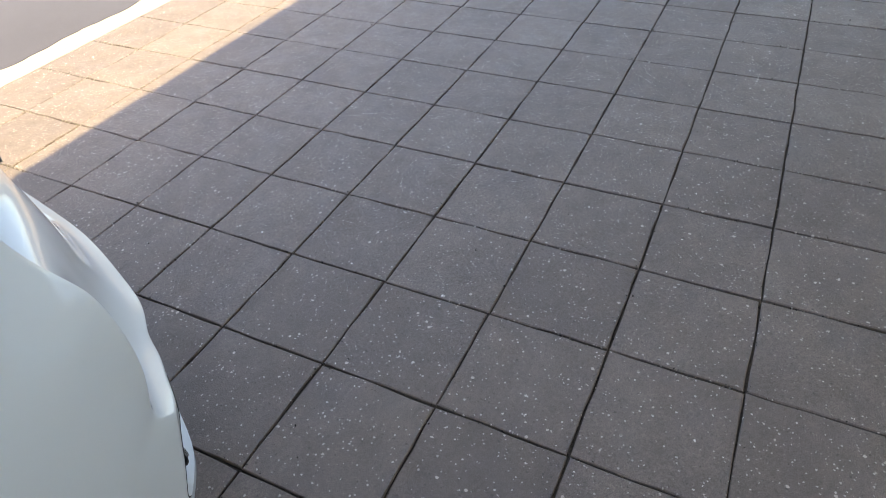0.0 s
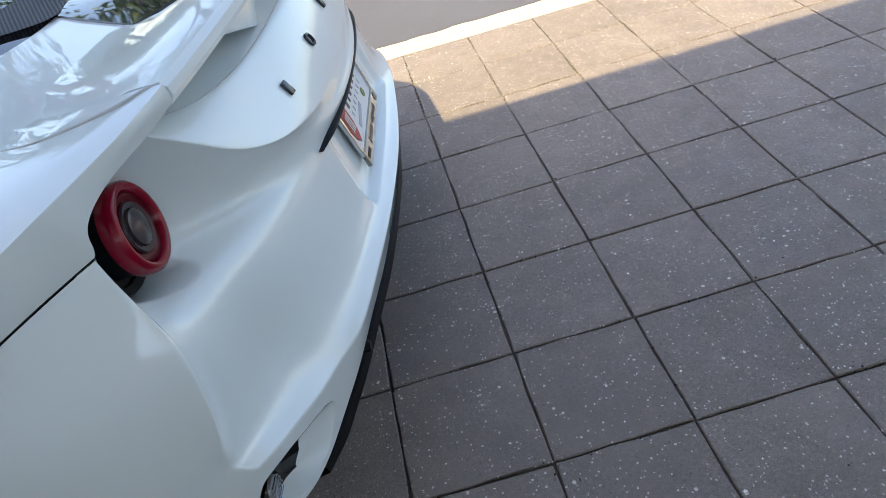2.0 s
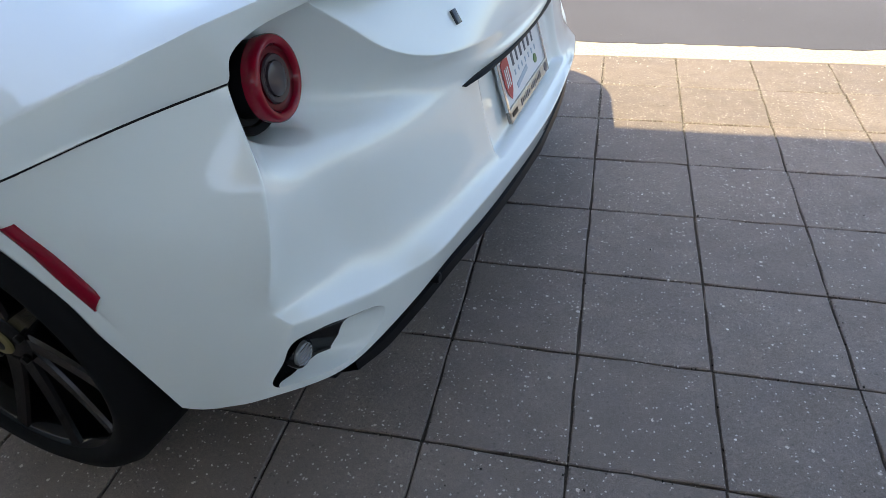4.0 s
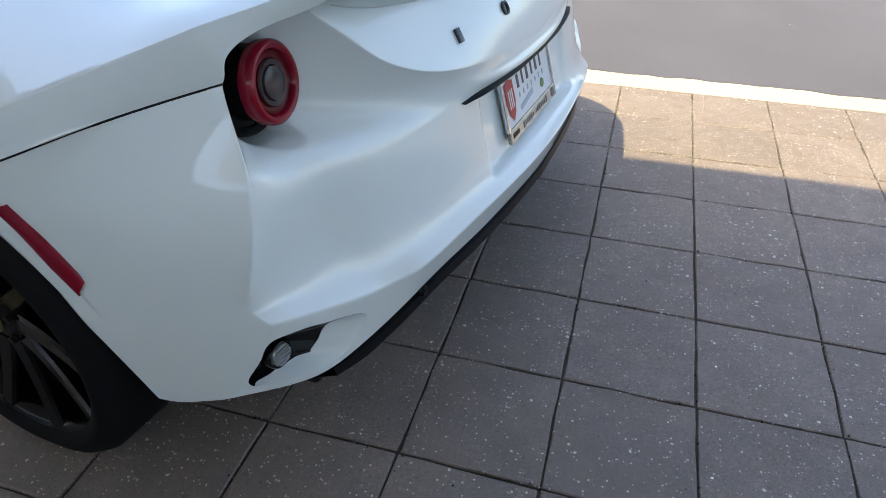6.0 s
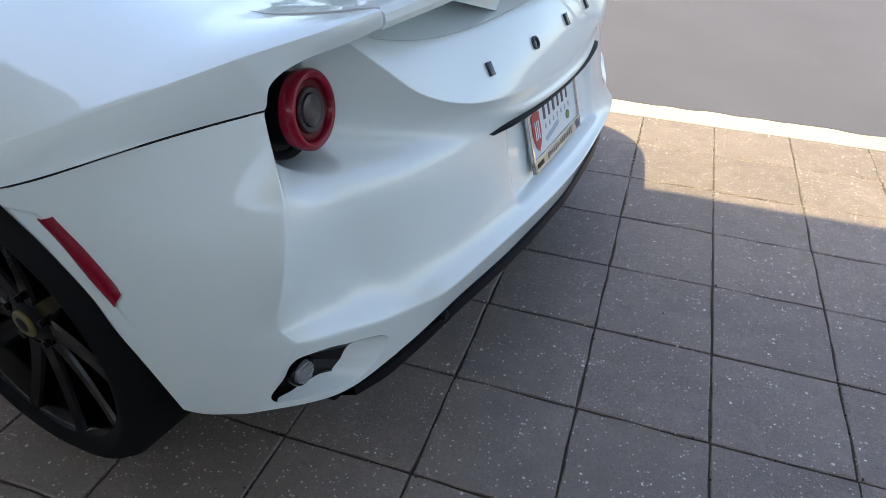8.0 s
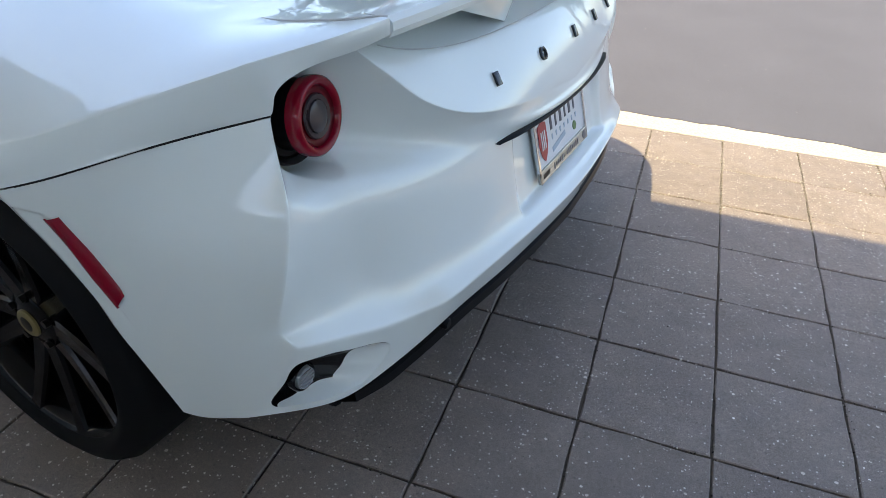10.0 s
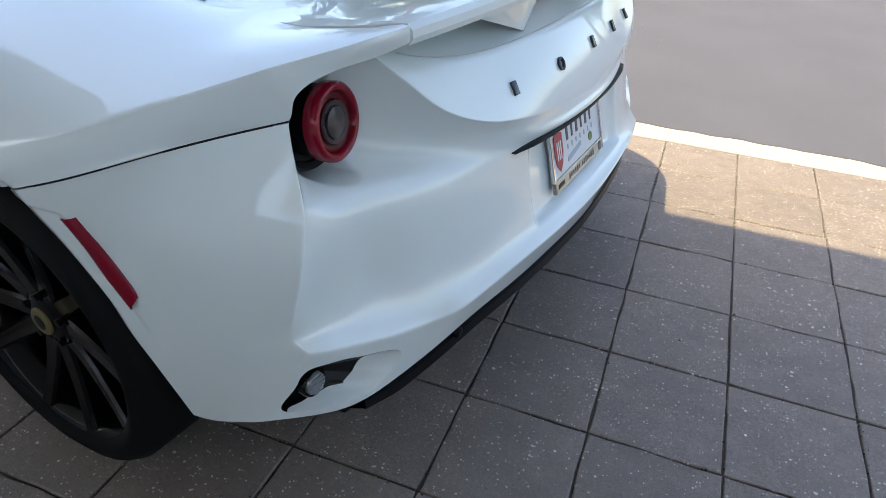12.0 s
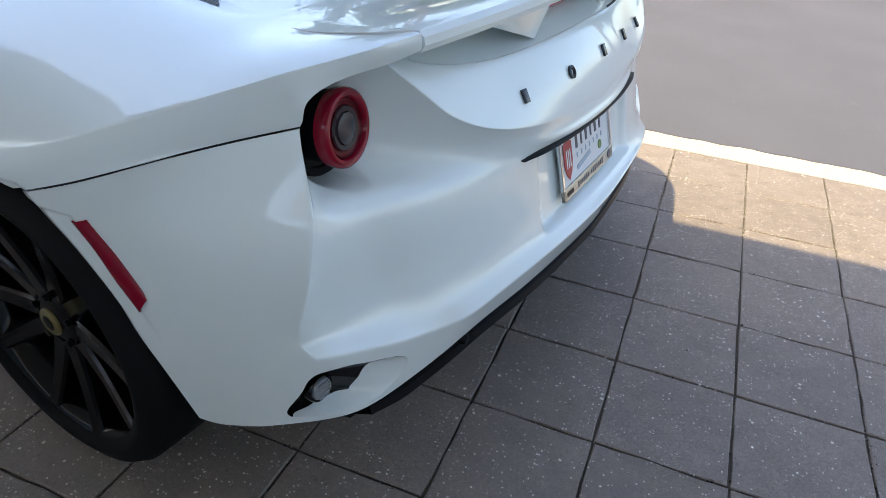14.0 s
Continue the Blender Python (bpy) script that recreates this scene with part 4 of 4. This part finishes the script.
part("high_brake_lamp", box_bm((0.30, 0.022, 0.016), (0, 0.152, 0.872), 0.005), RED, car, "slim red high brake lamp")
for sx in (-1, 1):
    rows = [[(-0.597, 0.536, 0.8985), (-0.592, 0.60, 0.8995), (-0.585, 0.68, 0.9065), (-0.575, 0.85, 0.928)], [(-0.594, 0.537, 0.8985), (-0.555, 0.61, 0.8985), (-0.53, 0.70, 0.903), (-0.505, 0.84, 0.935)], [(-0.59, 0.538, 0.8985), (-0.52, 0.625, 0.900), (-0.47, 0.69, 0.907), (-0.42, 0.82, 0.943)]]
    part("vent_mesh", loft([[(-sx * x if sx > 0 else x, y, z + 0.005) for x, y, z in r] for r in rows], per_u=6, per_v=4), MESH, car, "black ribbed vent mesh", 40)

# doors, nose, roof and glass
nose_rows = [
    [(-0.90, 2.4, 0.17), (-0.90, 2.7, 0.17), (-0.91, 2.92, 0.2), (-0.925, 3.0, 0.45), (-0.93, 3.31, 0.70), (-0.925, 3.62, 0.5), (-0.90, 3.72, 0.22), (-0.82, 4.0, 0.2), (-0.6, 4.22, 0.2), (-0.35, 4.32, 0.2), (0, 4.34, 0.2)],
    [(-0.90, 2.4, 0.45), (-0.905, 2.7, 0.48), (-0.92, 2.92, 0.56), (-0.93, 3.05, 0.66), (-0.93, 3.31, 0.74), (-0.92, 3.55, 0.66), (-0.89, 3.75, 0.52), (-0.80, 4.02, 0.45), (-0.58, 4.25, 0.42), (-0.33, 4.34, 0.42), (0, 4.37, 0.42)],
    [(-0.88, 2.4, 0.73), (-0.88, 2.7, 0.74), (-0.885, 2.92, 0.77), (-0.885, 3.05, 0.79), (-0.88, 3.31, 0.80), (-0.86, 3.55, 0.76), (-0.82, 3.75, 0.70), (-0.72, 4.0, 0.60), (-0.52, 4.2, 0.54), (-0.3, 4.28, 0.52), (0, 4.31, 0.52)],
    [(-0.72, 2.4, 0.83), (-0.70, 2.7, 0.82), (-0.68, 2.92, 0.80), (-0.66, 3.05, 0.78), (-0.62, 3.31, 0.75), (-0.58, 3.55, 0.71), (-0.54, 3.75, 0.66), (-0.46, 4.0, 0.58), (-0.34, 4.15, 0.54), (-0.2, 4.24, 0.525), (0, 4.28, 0.525)],
    [(0, 2.4, 0.85), (0, 2.7, 0.86), (0, 2.92, 0.83), (0, 3.05, 0.81), (0, 3.31, 0.77), (0, 3.55, 0.72), (0, 3.75, 0.67), (0, 4.0, 0.59), (0, 4.14, 0.545), (0, 4.22, 0.53), (0, 4.27, 0.526)],
]
part("front_body", loft(nose_rows, per_u=4, per_v=4, mirror=True), PAINT, car, "glossy white front body and bonnet", 40)
roof_rows = [
    [(-0.58, 1.5, 1.07), (-0.5, 1.5, 1.15), (-0.22, 1.5, 1.18), (0, 1.5, 1.19)],
    [(-0.58, 1.75, 1.09), (-0.5, 1.75, 1.175), (-0.22, 1.75, 1.205), (0, 1.75, 1.215)],
    [(-0.57, 2.05, 1.07), (-0.5, 2.05, 1.15), (-0.22, 2.05, 1.185), (0, 2.05, 1.195)],
]
part("roof", loft(roof_rows, mirror=True, thick=0.02), PAINT, car, "glossy white roof", 40)
screen_rows = [
    [(-0.57, 2.055, 1.065), (-0.5, 2.055, 1.145), (-0.22, 2.055, 1.18), (0, 2.055, 1.19)],
    [(-0.63, 2.4, 0.96), (-0.55, 2.45, 1.0), (-0.25, 2.5, 1.02), (0, 2.52, 1.025)],
    [(-0.70, 2.72, 0.82), (-0.6, 2.8, 0.835), (-0.3, 2.88, 0.845), (0, 2.9, 0.845)],
]
part("windscreen", loft(screen_rows, mirror=True, thick=0.008), GLASS, car, "dark tinted windscreen", 40)
pane_rows = [
    [(-0.56, 1.25, 1.02), (-0.58, 1.5, 1.065), (-0.58, 1.75, 1.085), (-0.57, 2.05, 1.065), (-0.63, 2.4, 0.96), (-0.70, 2.72, 0.82)],
    [(-0.64, 1.3, 0.94), (-0.70, 1.55, 0.885), (-0.715, 1.85, 0.855), (-0.72, 2.1, 0.845), (-0.725, 2.4, 0.835), (-0.71, 2.73, 0.815)],
]
for sx in (1, -1):
    part("side_window", loft([[(sx * x, y, z) for x, y, z in r] for r in pane_rows], per_v=3), GLASS, car, "dark tinted side window", 40)
part("cabin", box_bm((1.1, 1.3, 0.6), (0, 1.9, 0.52), 0.05), TRIM, car, "dark cabin interior")

# ---- unseen canopy shading the pavement, open on its far side; fill wall and slab added ----
SOFFIT = grit_material("soffit_paint", (0.79, 0.84, 0.85), 0.95, 1.05, 20, 0.8)
FILL_PAINT = grit_material("cool_fill_paint", (0.77, 0.84, 0.88), 0.9, 1.1, 40, 0.8)
BOUNCE_PALE = grit_material("pale_concrete", (0.42, 0.40, 0.37), 0.85, 1.1, 80, 0.9)
# the canopy stays out of view; its edge is set by the pavement's shade line
CANOPY_Z = 2.85
CANOPY_Y = 0.238 - 0.425 * CANOPY_Z
tagged(part("ceiling", box_bm((21.5, 5.25 + CANOPY_Y, 0.3), (-5.25, (-5.25 + CANOPY_Y) / 2, CANOPY_Z - 0.15)), SOFFIT), "unseen plain pale canopy that shades the pavement", "ceiling", kind="structure")
# unseen low wall added: its height and cool tint set the car's side light
tagged(part("fill_wall", box_bm((25.5, 0.25, 1.7), (-3.25, -4.38, 0.85)), FILL_PAINT), "unseen pale wall added to light the car's side", "wall", kind="structure")
# unseen pale slab added to throw sunlight back at the car
tagged(part("bounce_slab", plane_bm(-40, 40, -40, -6.1, -0.004), BOUNCE_PALE), "unseen pale slab behind the canopy, added to bounce light", "ground", kind="structure")

# ---- trees across the road ----
BARK = grit_material("grey_bark", (0.16, 0.12, 0.09), 0.6, 1.3, 25, 0.9)
LEAF = mat("green_leaf", (0.055, 0.10, 0.025), 0.5)
n = Nodes(LEAF)
n.colour(n.mix(n.span(n.noise(1.5, 3), 0.3, 0.7), (0.04, 0.08, 0.02), (0.085, 0.13, 0.035)))


def tree(x, y, h, seed):
    rnd = random.Random(seed)
    t = new("tree")
    t.location = (x, y, 0)
    tagged(t, "leafy green street tree across the road", "tree", "street trees")
    bm = bmesh.new()
    tips = []

    def limb(p, d, length, r, depth):
        q = p + d * length
        n = 6
        s = d.orthogonal().normalized()
        u = d.cross(s)
        rings = [[bm.verts.new(c + k * (math.cos(2 * math.pi * i / n) * s + math.sin(2 * math.pi * i / n) * u)) for i in range(n)] for c, k in ((p, r), (p.lerp(q, 0.5) + s * 0.04 * length, r * 0.8), (q, r * 0.6))]
        for a, b in zip(rings, rings[1:]):
            for i in range(n):
                bm.faces.new((a[i], a[(i + 1) % n], b[(i + 1) % n], b[i]))
        if depth == 0:
            tips.append(q)
            return
        for k in range(3 if depth > 1 else 4):
            v = (d + Vector((rnd.uniform(-1, 1), rnd.uniform(-1, 1), rnd.uniform(-0.2, 0.6))) * 0.8).normalized()
            limb(q, v, length * rnd.uniform(0.55, 0.8), r * 0.58, depth - 1)

    limb(Vector((0, 0, -0.05)), Vector((0, 0, 1)), h * 0.34, h * 0.028, 3)
    part("trunk", bm, BARK, t, "grey bark trunk and limbs", 50)
    cr = bmesh.new()
    for q in tips:
        for k in range(70):
            c = q + Vector((rnd.gauss(0, 0.42), rnd.gauss(0, 0.42), rnd.gauss(0.05, 0.34)))
            m = Matrix.Translation(c) @ Euler((rnd.uniform(0, 6), rnd.uniform(0, 6), rnd.uniform(0, 6))).to_matrix().to_4x4()
            w = rnd.uniform(0.08, 0.15)
            cr.faces.new([cr.verts.new(m @ Vector(v)) for v in ((-w, 0, 0), (0, -w * 0.45, 0.015), (w, 0, 0), (0, w * 0.45, 0.015))])
    part("crown", cr, LEAF, t, "green leaves")


for at, h, seed in ((-7.0, 7.4, 1), (-4.3, 7.8, 2), (-1.6, 7.2, 3), (1.6, 7.6, 4), (5.2, 7.2, 5)):
    tree(at, 11.0 + 0.5 * (seed % 2), h, seed)
for at, h, seed in ((-8.4, 3.9, 6), (-6.3, 3.6, 7), (-4.4, 3.9, 8), (-2.4, 3.7, 9), (-0.2, 3.9, 10), (2.2, 3.6, 11), (4.6, 3.9, 12)):
    tree(at, 12.6 + 0.4 * (seed % 2), h, seed)

# ---- pavement: pavers with sunk joints, last ----
pavement = tagged(part("pavement", plane_bm(-20 * STEP, 34 * STEP, -20 * STEP, PAVE_Y, -0.008), GROUT), "dark grey square concrete pavers with sunk joints", "pavement", kind="structure")


def paver_bm(seed):
    rnd = random.Random(seed)
    bm = bmesh.new()
    h, g = STEP / 2 - 0.0027, 0.004
    ring = []
    corner = ((-1, -1), (1, -1), (1, 1), (-1, 1))
    wobble = [(rnd.uniform(-0.0021, 0.0021), rnd.uniform(-0.0021, 0.0021)) for k in range(20)]
    for inset, z in ((0, -0.012), (0.0, -0.0026), (0.0024, 0.0)):
        r = []
        for k in range(20):
            (ax, ay), (bx, by), u = corner[k // 5], corner[(k // 5 + 1) % 4], k % 5 / 5
            a = h - inset + (wobble[k][0] if inset else 0)
            r.append(bm.verts.new(((ax + (bx - ax) * u) * a + wobble[k][0], (ay + (by - ay) * u) * a + wobble[k][1], z)))
        ring.append(r)
    for a, b in zip(ring, ring[1:]):
        for k in range(20):
            bm.faces.new((a[k], a[(k + 1) % 20], b[(k + 1) % 20], b[k]))
    bm.faces.new(ring[-1])
    return bm


PAVER_MESHES = []
for k in range(12):
    me = bpy.data.meshes.new("paver")
    b = paver_bm(k)
    b.to_mesh(me)
    b.free()
    me.materials.append(PAVER)
    PAVER_MESHES.append(me)
rnd = random.Random(4)
far = bmesh.new()
for i in range(-20, 34):
    for j in range(-20, 3):
        m = Matrix.Translation(((i + 0.5) * STEP, (j + 0.5) * STEP, rnd.uniform(-0.0012, 0.0006))) @ Euler((rnd.gauss(0, 0.002), rnd.gauss(0, 0.002), rnd.choice((0, 1, 2, 3)) * math.pi / 2 + rnd.gauss(0, 0.002))).to_matrix().to_4x4()
        me = PAVER_MESHES[rnd.randrange(12)]
        if -6 <= i < 16 and -10 <= j:
            ob = new("paver", me)
            ob.parent, ob.matrix_basis = pavement, m
        else:
            a = len(far.verts)
            far.from_mesh(me)
            far.verts.ensure_lookup_table()
            for v in far.verts[a:]:
                v.co = m @ v.co
rest = part("pavers", far, PAVER, pavement)
tagged(rest, kind="stuff")

# dirt crumbs in the joints and a few on the pavers
CRUMB = grit_material("dark_soil", (0.035, 0.03, 0.025), 0.6, 1.5, 300, 0.95)
SAND = grit_material("pale_grit", (0.45, 0.42, 0.37), 0.7, 1.2, 300, 0.9)


def crumbs(count, low, high, loose, seed, first=-9):
    rnd = random.Random(seed)
    bm = bmesh.new()
    for k in range(count):
        u, w = rnd.uniform(-4, 14), rnd.uniform(first, 2.9)
        if rnd.random() > loose:
            if rnd.random() < 0.5:
                e = rnd.gauss(0, 0.014)
                u = round(u) + e
            else:
                e = rnd.gauss(0, 0.014)
                w = min(2.9, round(w) + e)
            z = -0.004 if abs(e) < 0.012 else -0.0005
        else:
            z = 0.0
        r = rnd.uniform(low, high) * (0.6 + 0.8 * rnd.random() ** 3)
        m = Matrix.Translation((u * STEP, w * STEP, z + r * 0.5)) @ Euler((rnd.uniform(0, 6), rnd.uniform(0, 6), rnd.uniform(0, 6))).to_matrix().to_4x4() @ Matrix.Diagonal((r, r * rnd.uniform(0.5, 0.9), r * rnd.uniform(0.5, 0.8), 1))
        vs = [bm.verts.new(m @ Vector(p)) for p in ((1, 0, 0), (0, 1, 0), (-1, 0, 0), (0, -1, 0), (0, 0, 1), (0, 0, -1))]
        for i in range(4):
            bm.faces.new((vs[i], vs[(i + 1) % 4], vs[4]))
            bm.faces.new((vs[(i + 1) % 4], vs[i], vs[5]))
    return bm


tagged(part("soil_crumbs", crumbs(4200, 0.0014, 0.0036, 0.06, 8), CRUMB), "dark soil crumbs lying in the paver joints", "dirt", kind="stuff")
tagged(part("sand_grit", crumbs(800, 0.0012, 0.003, 0.12, 9), SAND), "pale sand grit lying in the paver joints", "dirt", kind="stuff")
# dense pale grit lightens the joints where the sun falls, beside the kerb
tagged(part("kerb_sand", crumbs(9000, 0.0016, 0.0034, 0.03, 10, 0.6), SAND), "pale grit that brightens the joints of the sunlit rows", "dirt", kind="stuff")
